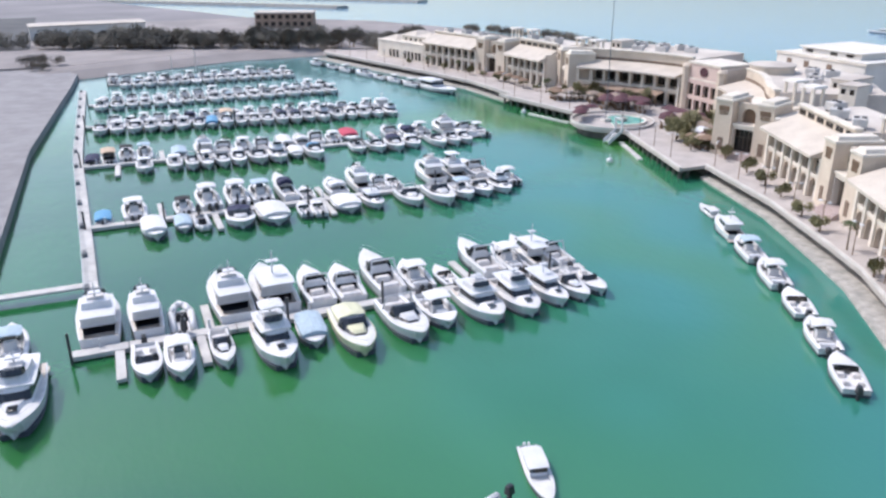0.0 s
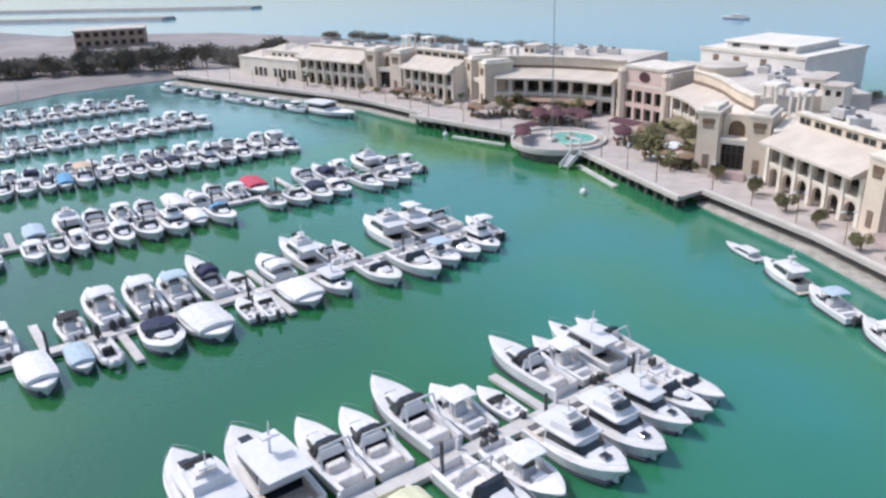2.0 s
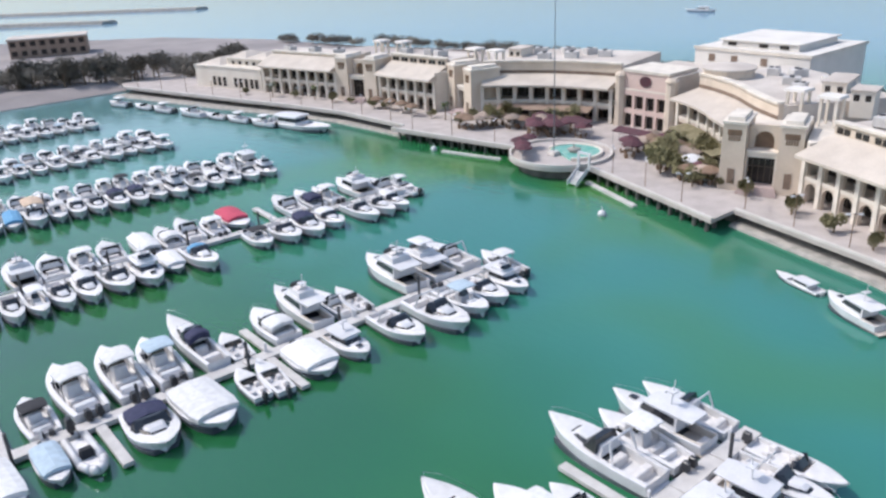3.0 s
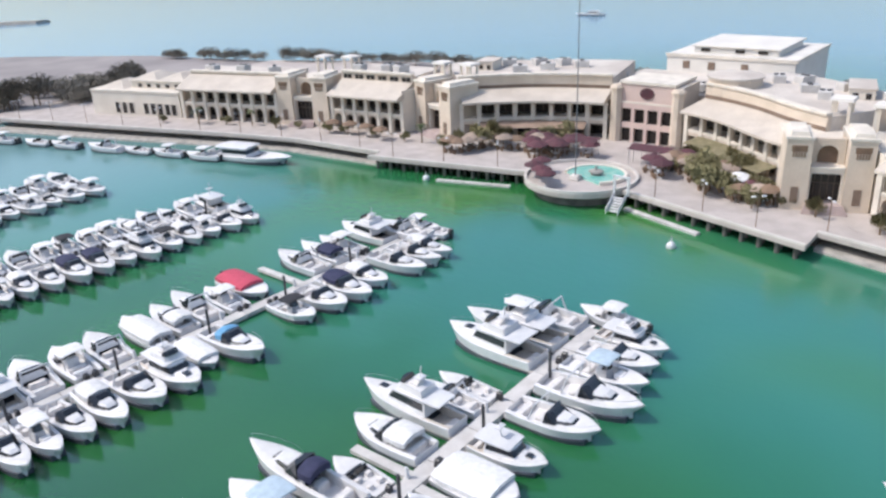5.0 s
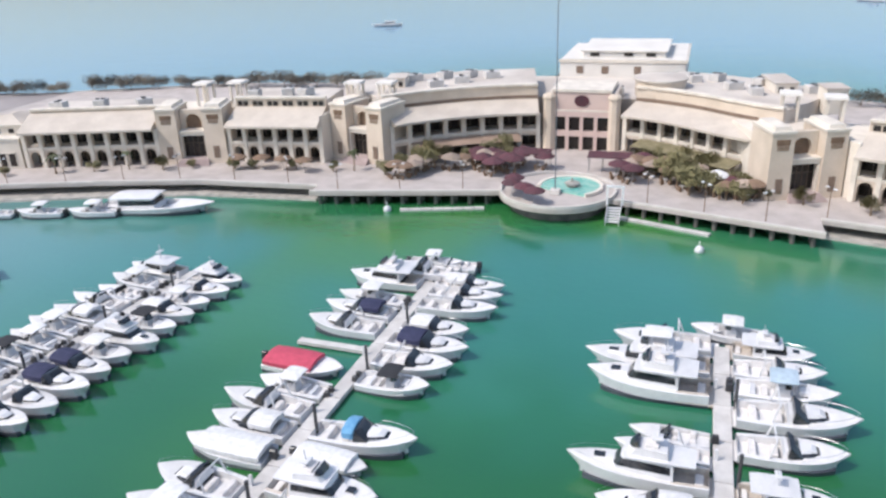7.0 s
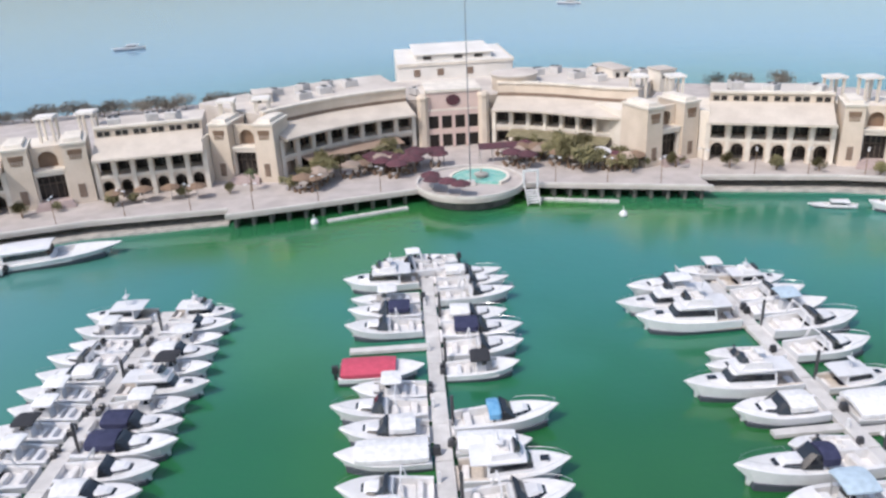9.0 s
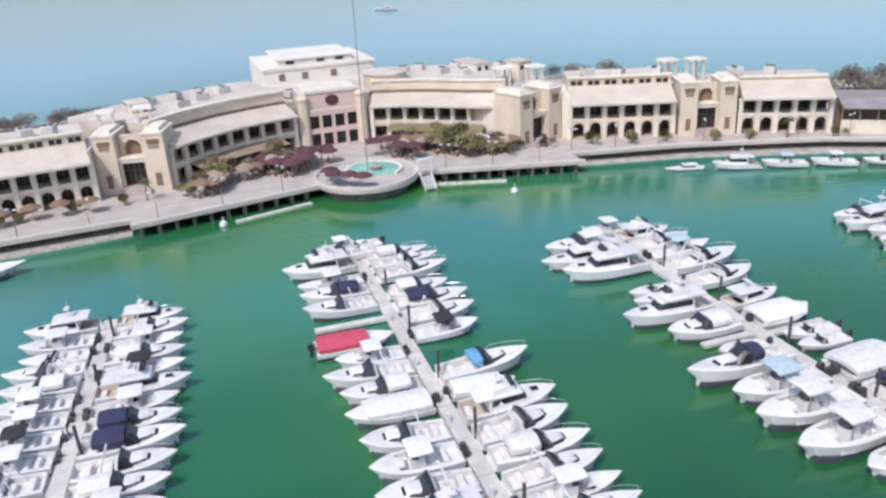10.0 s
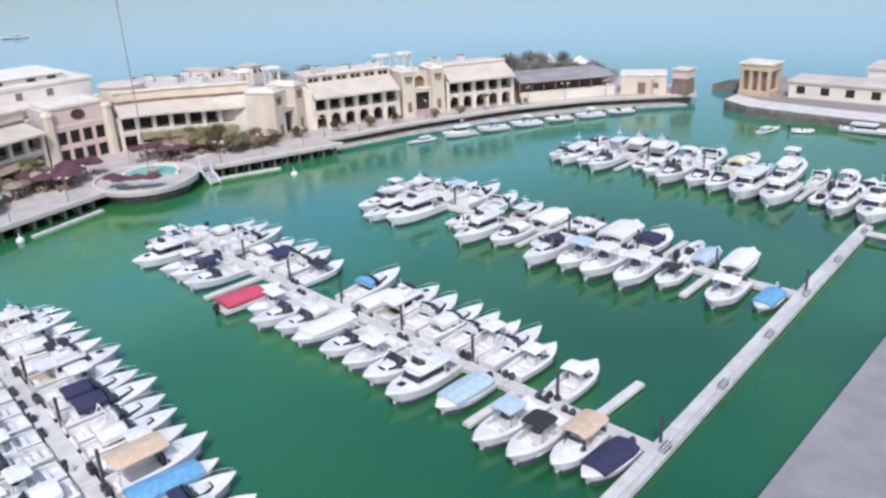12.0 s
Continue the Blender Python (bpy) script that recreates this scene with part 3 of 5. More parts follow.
def gate_tower(P, Q, label):
    """A gateway: two battered pylons and a lower arched screen between them."""
    m = frame_of(P, Q)
    W = (Vector(Q) - Vector(P)).length
    t = thing("gate_tower", label, "gate tower", m, group="gate towers of the mall")
    pw = W * 0.31
    pyl = B()
    box(pyl, 0, pw, 0, 7, 0, 9.7, taper=0.12)
    o = part("pylon", pyl, STUCCO, t)
    cap = B()
    box(cap, -0.05, pw + 0.05, -0.05, 7.05, 9.7, 10.05)
    box(cap, 0.5, pw - 0.5, 0.5, 6.5, 10.05, 10.6, taper=0.15)
    o2 = part("pylon_cap", cap, TRIM, o)
    grille = B()
    for k in range(5):
        box(grille, pw * 0.28 + k * pw * 0.1, pw * 0.28 + k * pw * 0.1 + 0.2, 0.02, 0.24, 7.3, 8.8)
    box(grille, pw * 0.22, pw * 0.80, 0.1, 0.26, 7.2, 8.9)
    o3 = part("grille", grille, WOOD, o, "brown wooden lattice grille")
    # flush panel for a niche; the recess's shade is only its dark colour
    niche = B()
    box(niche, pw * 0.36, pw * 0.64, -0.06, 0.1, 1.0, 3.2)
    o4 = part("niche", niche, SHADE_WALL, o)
    p2 = piece("pylon", o.data, t, m=pose(W - pw, 0, 0))
    for a, n in ((o2, "pylon_cap"), (o3, "grille"), (o4, "niche")):
        piece(n, a.data, p2)
    cw = W - 2 * pw
    part("gate_screen", arch_panel(cw, 5.8, cw * 0.88, 5.0, 0.9, True), STUCCO_PALE, t, "pale square-headed gateway").matrix_basis = pose(pw, 0.7, 0)
    part("upper_arch", arch_panel(cw, 3.6, cw * 0.62, 1.4, 0.8), STUCCO, t).matrix_basis = pose(pw, 2.2, 5.8)
    bm = box(B(), pw, W - pw, 0.5, 6.5, 5.6, 5.95)
    part("ledge", bm, TRIM, t)
    bm = box(B(), pw + 0.05, W - pw - 0.05, 2.6, 3.0, 0, 5.6)
    # gateway back wall, coloured dark for the shade inside
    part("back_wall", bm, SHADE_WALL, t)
    door = part("door", box(B(), pw + 0.05, W - pw - 0.05, 2.1, 2.25, 0.9, 5.58), GLASS, t, "dark glazed doors")
    fr = B()
    for k in range(1, 5):
        x = pw + cw * k / 5
        box(fr, x - 0.06, x + 0.06, 2.02, 2.1, 0.9, 5.58)
    box(fr, pw + 0.05, W - pw - 0.05, 2.0, 2.08, 3.3, 3.45)
    part("door_frame", fr, FRAME, door)
    for k in range(5):
        part("step", box(B(), pw - 0.25 - 0.12 * (4 - k), W - pw + 0.25 + 0.12 * (4 - k), -1.7 + 0.32 * k, -1.38 + 0.32 * k if k < 4 else -0.02, 0, 0.18 * (k + 1), bevel=0.01), PAVE_PINK, t)
    part("landing", box(B(), pw + 0.003, W - pw - 0.003, -0.015, 2.05, 0, 0.9), PAVE_PINK, t)
    bm = box(B(), pw + 0.1, W - pw - 0.1, 2.9, 3.1, 5.9, 9.3)
    part("lattice", bm, WOOD, t, "brown lattice behind the upper arch")
    bm = B()
    box(bm, 0.3, W - 0.3, 7.0, 15, 0, 8.4)
    part("hall", bm, STUCCO_PALE, t)
    return t


TOWER = "sand-coloured gate tower with two pylons and a dark square gateway"
for P, Q in (((5.4, 38.6), (2.2, 27.4)), ((-4.4, 68.2), (-1.0, 56.4)), ((-4.5, -33.8), (-0.7, -44.2)), ((-10.6, -63.6), (-14.4, -73.4))):
    gate_tower(P, Q, TOWER)
# plain wall blocks that close the wedges between the turned gateways and the wings
for line in ([(-0.5, -44.4), (-2.0, -45.4), (8.6, -49.8), (12.0, -39.6)], [(2.3, 39.2), (5.5, 38.7), (15.0, 35.8), (13.0, 40.6)]):
    link = thing("link_block", "plain pale block between a gate tower and a mall wing", "mall building", group="ranges of the mall")
    part("wall", prism(B(), line, G, G + 8.0), STUCCO_PALE, link)
    part("coping", prism(B(), line, G + 8.0, G + 8.25), TRIM, link)
WING = "two-storey sand-coloured mall wing with arcade, dark windows and overhanging roof"
gallery("mall_wing", WING, split((-0.2, 56.0), (2.0, 39.0), 6), 15)
gallery("mall_wing", WING, split((-11.0, 92.0), (-4.2, 68.6), 8), 14, clerestory=False, back=9.6)
gallery("mall_wing", WING, split((-2.2, -45.2), (-9.6, -63.0), 6), 15)
gallery("mall_wing", WING, split((-14.6, -74.0), (-22.2, -88.0), 5), 13, clerestory=False, back=9.6)
CRES = "curved two-storey mall crescent with a sweeping overhanging roof"
north_arc = [(4.6, 26.6), (7.6, 23.4), (10.4, 19.9), (12.8, 16.1), (14.8, 12.0), (16.4, 7.7), (17.4, 3.4)]
south_arc = [(17.4, -11.8), (15.9, -16.0), (13.7, -20.0), (10.9, -23.6), (7.8, -27.0), (5.4, -30.4), (3.4, -33.8)]


def resample(line, n):
    """The same curve in n equal bays."""
    d = np.cumsum([0] + [math.dist(a, b) for a, b in zip(line, line[1:])])
    t = np.linspace(0, d[-1], n + 1)
    return [(float(x), float(y)) for x, y in zip(np.interp(t, d, [p[0] for p in line]), np.interp(t, d, [p[1] for p in line]))]


north_arc, south_arc = resample(north_arc, 8), resample(south_arc, 8)
gallery("mall_crescent", CRES, north_arc, 24, lower="flat", clerestory=False, height=6.9, back=10.7, rise=1.5)
gallery("mall_crescent", CRES, south_arc, 24, lower="flat", clerestory=False, height=6.9, back=10.7, rise=1.5)
# plain cream pavilion that ends the mall, with a raised middle and low hipped roofs
pav = thing("end_pavilion", "plain cream pavilion with low hipped roofs beside the mall", "mall building", frame_of((-18.4, 117.0), (-11.2, 92.4)), group="ranges of the mall")
part("wall", box(B(), 0, 25.2, 0, 13, 0, 5.3, taper=0.05), STUCCO_PALE, pav)
part("upper_wall", box(B(), 9.6, 24.6, 3.2, 12.4, 5.3, 7.2), STUCCO_PALE, pav)
bm = box(B(), -0.15, 25.35, -0.15, 13.15, 5.3, 5.65)
box(bm, 9.3, 24.9, 2.9, 12.7, 7.2, 7.5)
part("cornice", bm, TRIM, pav)
for x0, x1, y0, y1, z in ((0.6, 9.0, 1.0, 12.0, 5.65), (9.6, 17.0, 3.2, 12.4, 7.5), (17.2, 24.6, 3.2, 12.4, 7.5)):
    k = min(x1 - x0, y1 - y0) * 0.44
    part("roof", loft(B(), [[(x0, y0, z), (x1, y0, z), (x1, y1, z), (x0, y1, z)], [(x0 + k, y0 + k, z + 1.3), (x1 - k, y0 + k, z + 1.3), (x1 - k, y1 - k, z + 1.3), (x0 + k, y1 - k, z + 1.3)]]), ROOF_TILE, pav, "low hipped buff roof")
for k, x in enumerate((7.4, 9.4, 11.4, 15.6, 17.6, 19.6, 21.6, 23.4)):
    w = part("window", box(B(), x - 0.62, x + 0.62, -0.05, 0.12, 0.5, 2.9), GLASS, pav)
    fr = B()
    for dx in (-0.72, 0.62):
        box(fr, x + dx, x + dx + 0.1, -0.1, 0.05, 0.4, 3.0)
    box(fr, x - 0.72, x + 0.72, -0.12, 0.05, 2.9, 3.1)
    part("window_frame", fr, TRIM, w)
for x in (12.0, 14.6, 17.2, 19.8, 22.4):
    part("clerestory_window", box(B(), x - 0.5, x + 0.5, 3.12, 3.3, 5.9, 6.7), GLASS, pav)
low = thing("low_range", "long low range with a dark loggia under a grey roof", "mall building", group="ranges of the mall")
lp = split((-23.4, -89.5), (-37.0, -109.0), 8)
strip("wall", lp, [(0, G), (0.5, G), (0.5, G + 2.1), (0, G + 2.1)], STUCCO_PALE, low)
strip("coping", lp, [(-0.1, G + 2.1), (0.6, G + 2.1), (0.6, G + 2.3), (-0.1, G + 2.3)], TRIM, low)
# back wall and posts carry the loggia's deep shade in their colour
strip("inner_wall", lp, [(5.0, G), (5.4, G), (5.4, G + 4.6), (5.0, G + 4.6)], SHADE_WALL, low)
strip("eave", lp, [(-0.6, G + 4.5), (-0.6, G + 4.75), (5.6, G + 5.5), (5.6, G + 4.6)], ROOF_GREY, low, "grey sloping roof over the loggia")
strip("roof", lp, [(5.4, G), (13, G), (13, G + 5.3), (5.4, G + 5.3)], ROOF_GREY, low, "flat grey roof")
post = None
for P, Q in zip(lp, lp[1:]):
    if post is None:
        o = part("post", box(B(), -0.14, 0.14, 0.1, 0.38, 2.3, 4.6), SHADE_WALL, low)
        post = o.data
    else:
        o = piece("post", post, low)
    o.matrix_basis = frame_of(P, Q)
end_tower = thing("end_tower", "squat tower with a shade-coloured base at the harbour mouth", "tower", pose(-50.0, -118.2, G))
bm = B()
box(bm, -2.0, 2.0, -2.0, 2.0, 0, 3.7, taper=0.2)
# dark lower stage: the gateway's shade is painted as wall colour
part("wall", bm, SHADE_WALL, end_tower)
part("upper_wall", box(B(), -1.9, 1.9, -1.9, 1.9, 3.7, 5.6, taper=0.1), STUCCO_PINK, end_tower, "pale rose upper stage")
part("cap", box(B(), -2.1, 2.1, -2.1, 2.1, 5.6, 5.9), STUCCO, end_tower)

# centre block between the crescents
centre = thing("centre_block", "rose-coloured four-bay centre block with two pylons and dark windows", "mall building", pose(17.6, AXIS + 7.0, G, 0, 0, -90))
wb = 10 / 4
lo_me = up_me = None
for i in range(4):
    for z, h in ((0, 3.3), (3.5, 3.4)):
        if i == 0 and z == 0:
            o = part("window_bay", arch_panel(wb, 3.5, wb * 0.76, 2.55, 0.6, True), STUCCO_PINK, centre)
            lo_me = o.data
            g = part("window", box(B(), 0.2, wb - 0.2, 0.9, 1.0, 0, 2.6), GLASS, o)
            gl_me = g.data
        else:
            o = piece("window_bay", lo_me, centre)
            piece("window", gl_me, o)
        o.matrix_basis = pose(2 + i * wb, 0, z)
for x in (0.6, 12.0):
    bm = B()
    loft(bm, [[(x + 0.7 + r * math.cos(math.pi / 8 + k * math.pi / 4), 0.2 + r * math.sin(math.pi / 8 + k * math.pi / 4), z) for k in range(8)] for r, z in ((1.15, 0), (1.05, 9.2), (1.25, 9.3), (1.25, 9.7), (0.8, 10.2))])
    part("pylon", bm, STUCCO, centre)
bm = B()
box(bm, 2, 12, 0.2, 9, 7.2, 10.4)
part("attic", bm, STUCCO_PINK, centre, "rose attic storey")
bm = B()
box(bm, 1.8, 12.2, 0.0, 9.2, 7.0, 7.3)
box(bm, 1.8, 12.2, 0.0, 9.2, 10.4, 10.9)
part("cornice", bm, TRIM, centre)
bm = B()
loft(bm, [[(7 + 1.3 * math.cos(a), y, 8.9 + 1.0 * math.sin(a)) for a in np.linspace(0, 2 * math.pi, 20, endpoint=False)] for y in (0.02, 0.2)])
part("sign", bm, MAROON, centre, "maroon oval sign")
bm = B()
box(bm, 1, 13, 1.0, 8.8, 0, 10.2)
part("hall", bm, ROOF, centre)
bm = B()
box(bm, -7, 21, 9, 30, 0, 7.6)
part("rear_hall", bm, ROOF, centre)

# canvas-roofed dining verandas along the feet of the crescents
for line, mat, word in ((north_arc[1:-1], BROWN, "brown"), (south_arc[1:-1], OLIVE, "olive")):
    ver = thing("veranda", "long " + word + " canvas-roofed dining veranda before the crescent", "veranda")
    strip("canvas", line, [(-4.0, G + 2.45), (-4.0, G + 2.57), (-0.5, G + 3.1), (-0.5, G + 2.98)], mat, ver)
    front = offset_line(line, -3.8)
    for P, Q in zip(front, line):
        part("post", tube(B(), (*P, G), (*P, G + 2.5), 0.07, n=6), WOOD, ver)
# tall white hall behind the centre: a broad lower storey, a dark slot of windows, and a narrower top
hall = thing("white_hall", "tall white rendered hall with a stepped roof behind the centre block", "hall", pose(47.2, -8, G))
bm = B()
box(bm, 0, 24, -12.8, 12.8, 0, 11.2, bevel=0.15)
part("wall", bm, WHITE_WALL, hall)
bm = B()
box(bm, 3.2, 20, -8.6, 8.6, 11.2, 12.4, taper=0.3, bevel=0.1)
part("upper_wall", bm, WHITE_WALL, hall)
bm = B()
box(bm, 2.8, 20.4, -9.0, 9.0, 12.4, 12.75, bevel=0.1)
part("roof", bm, WHITE_WALL, hall)
for y in (-5.5, -1.0, 6.0):
    bm = B()
    box(bm, 3.1, 3.6, y - 0.9, y + 0.9, 11.5, 12.1)
    part("window", bm, GLASS, hall)
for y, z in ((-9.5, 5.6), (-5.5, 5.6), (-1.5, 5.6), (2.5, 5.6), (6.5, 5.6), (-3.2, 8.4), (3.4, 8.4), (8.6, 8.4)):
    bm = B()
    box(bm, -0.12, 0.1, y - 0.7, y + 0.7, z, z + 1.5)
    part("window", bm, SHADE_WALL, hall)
bm = B()
box(bm, -0.25, 0.02, -13.0, 13.0, 10.7, 11.3)
box(bm, 0.02, 24.2, -13.05, -12.82, 10.7, 11.3)
part("cornice", bm, TRIM, hall)
# round tan roof of the inner court
ring = lambda r, z: [(r * math.cos(a), r * math.sin(a), z) for a in np.linspace(0, 2 * math.pi, 28, endpoint=False)]
court = thing("round_court", "round tan-roofed drum on the mall roof behind the centre block", "roof drum", pose(24.5, -17, G + 10.1))
part("wall", loft(B(), [ring(4.4, -1), ring(4.4, 1.7)]), STUCCO, court)
part("roof", loft(B(), [ring(4.7, 1.7), ring(4.7, 2.0), ring(0.4, 2.5)]), ROOF, court)
# white landing gate and steps where the southern boom meets the terrace
gate = thing("landing_gate", "white painted landing gate with steps beside the round terrace", "gate", pose(-10.2, -13.3, G))
bm = B()
for y in (-1.1, 1.1):
    box(bm, -0.15, 0.15, y - 0.15, y + 0.15, 0, 2.6)
box(bm, -0.18, 0.18, -1.3, 1.3, 2.6, 2.9)
part("frame", bm, GEL, gate)
for k in range(6):
    bm = B()
    box(bm, -0.9 - k * 0.32, -0.5 - k * 0.32, -0.9, 0.9, -0.35 - k * 0.3, -0.2 - k * 0.3)
    part("step", bm, GEL, gate)
for y in (-1.0, 0.92):
    part("side_panel", loft(B(), [[(x, y, z), (x, y + 0.08, z), (x, y + 0.08, z + 0.9), (x, y, z + 0.9)] for x, z in ((-0.2, -0.3), (-2.9, -2.2))]), GEL, gate)
# plain walled block with one brown door, at the end of the quay
block = thing("end_block", "pale walled block with a brown door at the quay's end", "building", frame_of((-37.8, -110.4), (-47.2, -115.6)))
part("wall", box(B(), 0, 10.6, 0, 7, 0, 4.3), STUCCO, block)
part("coping", box(B(), -0.15, 10.75, -0.15, 7.15, 4.3, 4.6), TRIM, block)
part("door", box(B(), 4.0, 5.8, -0.08, 0.1, 0, 2.7), WOOD, block)
part("window", box(B(), 7.6, 8.8, -0.08, 0.1, 1.4, 2.6), SHADE_WALL, block)


# ---- boats ----
def half_beam(u, B2):
    w = 0.86 + 0.14 * math.sin(min(u / 0.5, 1) * math.pi / 2)
    return B2 * w * (1 - max(0, (u - 0.42) / 0.58) ** 2.9)


def hull_mesh(L, B2, fb):
    rings = []
    for i in range(14):
        u = i / 13
        w = max(half_beam(u, B2), 0.04)
        sheer = fb * (1 + 0.45 * u * u)
        x = -L / 2 + L * u * (1 if u < 0.99 else 1.0)
        rake = 0.0
        zc = 0.05 + 0.55 * fb * max(0, (u - 0.6) / 0.4) ** 2
        wc = w * (0.90 - 0.35 * max(0, (u - 0.5) / 0.5))
        xk = x - (0.10 * L * max(0, (u - 0.85) / 0.15))
        rings.append([(xk, 0, -0.5 + 0.6 * max(0, (u - 0.7) / 0.3)), (xk, wc, zc), (x + rake, w, sheer), (x + rake, w * 0.93, sheer + 0.03), (x + rake, -w * 0.93, sheer + 0.03), (x + rake, -w, sheer), (xk, -wc, zc)])
    bm = B()
    vs = [[bm.verts.new(p) for p in r] for r in rings]
    for a, b in zip(vs, vs[1:]):
        for i in (0, 1, 2, 4, 5, 6):
            j = (i + 1) % 7
            bm.faces.new((a[i], a[j], b[j], b[i]))
    bm.faces.new(vs[0][::-1])
    bm.faces.new(vs[-1])
    return bm


def deck_mesh(L, B2, fb, u0, u1=0.985, camber=0.08, inset=0.93, drop=0.0):
    bm = B()
    rings = []
    for i in range(11):
        u = u0 + (u1 - u0) * i / 10
        w = max(half_beam(u, B2) * inset, 0.03)
        z = fb * (1 + 0.45 * u * u) + 0.03 - drop
        x = -L / 2 + L * u
        rings.append([(x, -w, z), (x, -w * 0.5, z + camber), (x, w * 0.5, z + camber), (x, w, z), (x, w, z - 0.15), (x, -w, z - 0.15)])
    return loft(bm, rings)


def well_mesh(L, B2, fb, u0, u1):
    """The cockpit: a low floor with side decks left round it."""
    bm = B()
    rings = []
    for i in range(6):
        u = u0 + (u1 - u0) * i / 5
        w = half_beam(u, B2) * 0.93
        z = fb * (1 + 0.45 * u * u) + 0.03
        x = -L / 2 + L * u
        wi = w * 0.80
        rings.append([(x, -w, z), (x, -wi, z + 0.02), (x, -wi, 0.5), (x, wi, 0.5), (x, wi, z + 0.02), (x, w, z), (x, w, 0.2), (x, -w, 0.2)])
    return loft(bm, rings)


def house(bm, x0, x1, w0, w1, z0, z1, front=0.6, back=0.15, side=0.12):
    """A cabin with a raked windscreen: x0 aft, x1 fore, half-widths aft and fore at its foot."""
    lo = [(x0, -w0, z0), (x0, w0, z0), (x1 - 0.3 * front, w1, z0), (x1, 0.55 * w1, z0), (x1, -0.55 * w1, z0), (x1 - 0.3 * front, -w1, z0)]
    f = front * (z1 - z0)
    hi = [(x0 + back, -w0 + side, z1), (x0 + back, w0 - side, z1), (x1 - f - 0.3 * front, w1 - side, z1), (x1 - f, 0.5 * w1, z1), (x1 - f, -0.5 * w1, z1), (x1 - f - 0.3 * front, -w1 + side, z1)]
    return loft(bm, [lo, hi])


def band(bm, x0, x1, w0, w1, z0, z1, za, zb, front=0.6, back=0.15, side=0.12, out=0.03):
    """A window band proud of house(...) between heights za and zb."""
    def ring(z):
        k = (z - z0) / (z1 - z0)
        f = front * (z1 - z0) * k
        s = side * k
        b_ = back * k
        return [(x0 + b_ + 0.25, -w0 + s - out, z), (x0 + b_ + 0.25, w0 - s + out, z), (x1 - f - 0.3 * front + out, w1 - s + out, z), (x1 - f + out, (0.55 - 0.05 * k) * w1, z), (x1 - f + out, -(0.55 - 0.05 * k) * w1, z), (x1 - f - 0.3 * front + out, -w1 + s - out, z)]
    return loft(bm, [ring(za), ring(zb)])


def canopy_mesh(x0, x1, w, z, t=0.12, crown=0.16):
    bm = B()
    rings = []
    for k in range(6):
        x = x0 + (x1 - x0) * k / 5
        e = 0.10 if k in (0, 5) else 0.0
        ys = (-w + e, -w * 0.6, 0, w * 0.6, w - e)
        topz = [z + crown * (1 - (y / w) ** 2) - (0.06 if k in (0, 5) else 0) for y in ys]
        rings.append([(x, y, zz) for y, zz in zip(ys, topz)] + [(x, y, zz - t) for y, zz in zip(ys[::-1], topz[::-1])])
    return loft(bm, rings)


def posts(boat, name, x0, x1, w, z0, z1, r=0.04):
    """Four slim posts, each a part."""
    for x in (x0, x1):
        for y in (-w, w):
            part(name, tube(B(), (x, y * 0.92, z0), (x + 0.1, y, z1), r, n=5), STEEL, boat)


def rail_mesh(L, B2, fb, u0=0.55):
    """The bow rail: one tube that runs round the foredeck and comes down to it at both ends."""
    pts = []
    for i in range(13):
        f = i / 6 - 1
        u = 0.97 - (0.97 - u0) * abs(f)
        lift = 0.0 if i in (0, 12) else 0.55
        pts.append(Vector((-L / 2 + L * u, -math.copysign(1, f) * (half_beam(u, B2) * 0.9 if i != 6 else 0), fb * (1 + 0.45 * u * u) + lift)))
    return loft(B(), [[p + Vector((0.02 * math.cos(a), 0.014 * math.sin(a), 0.02 * math.sin(a))) for a in np.linspace(0, 2 * math.pi, 5, endpoint=False)] for p in pts])


def outboards(boat, L, n, mat=MOTOR):
    for k in range(n):
        y = (k - (n - 1) / 2) * 0.72
        bm = B()
        box(bm, -L / 2 - 0.75, -L / 2 - 0.05, y - 0.24, y + 0.24, 0.65, 1.35, taper=0.07, bevel=0.06)
        box(bm, -L / 2 - 0.55, -L / 2 - 0.25, y - 0.1, y + 0.1, -0.4, 0.65)
        part("outboard_motor", bm, mat, boat)


def base_boat(name, label, L, beam, fb, cockpit, hull=GEL, deck=DECK, floor=DECK, stripe=True):
    b = thing(name, label, "boat", group="boats in the marina")
    B2 = beam / 2
    h = part("hull", hull_mesh(L, B2, fb), hull, b)
    part("foredeck", deck_mesh(L, B2, fb, cockpit), deck, b)
    part("cockpit", well_mesh(L, B2, fb, 0.004, cockpit), floor, b)
    # a dark band at the waterline paints the shadow under the hull
    if stripe:
        bm = B()
        rings = []
        for i in range(12):
            u = i / 12.6
            w = half_beam(u, B2)
            rings.append([(-L / 2 + L * u - 0.02, w * 0.905, 0.0), (-L / 2 + L * u - 0.02, w * 0.955 + 0.02, 0.30 + 0.25 * u), (-L / 2 + L * u, -w * 0.955 - 0.02, 0.30 + 0.25 * u), (-L / 2 + L * u, -w * 0.905, 0.0)])
        loft(bm, rings)
        part("boot_stripe", bm, HULL_SHADE, h)
    return b


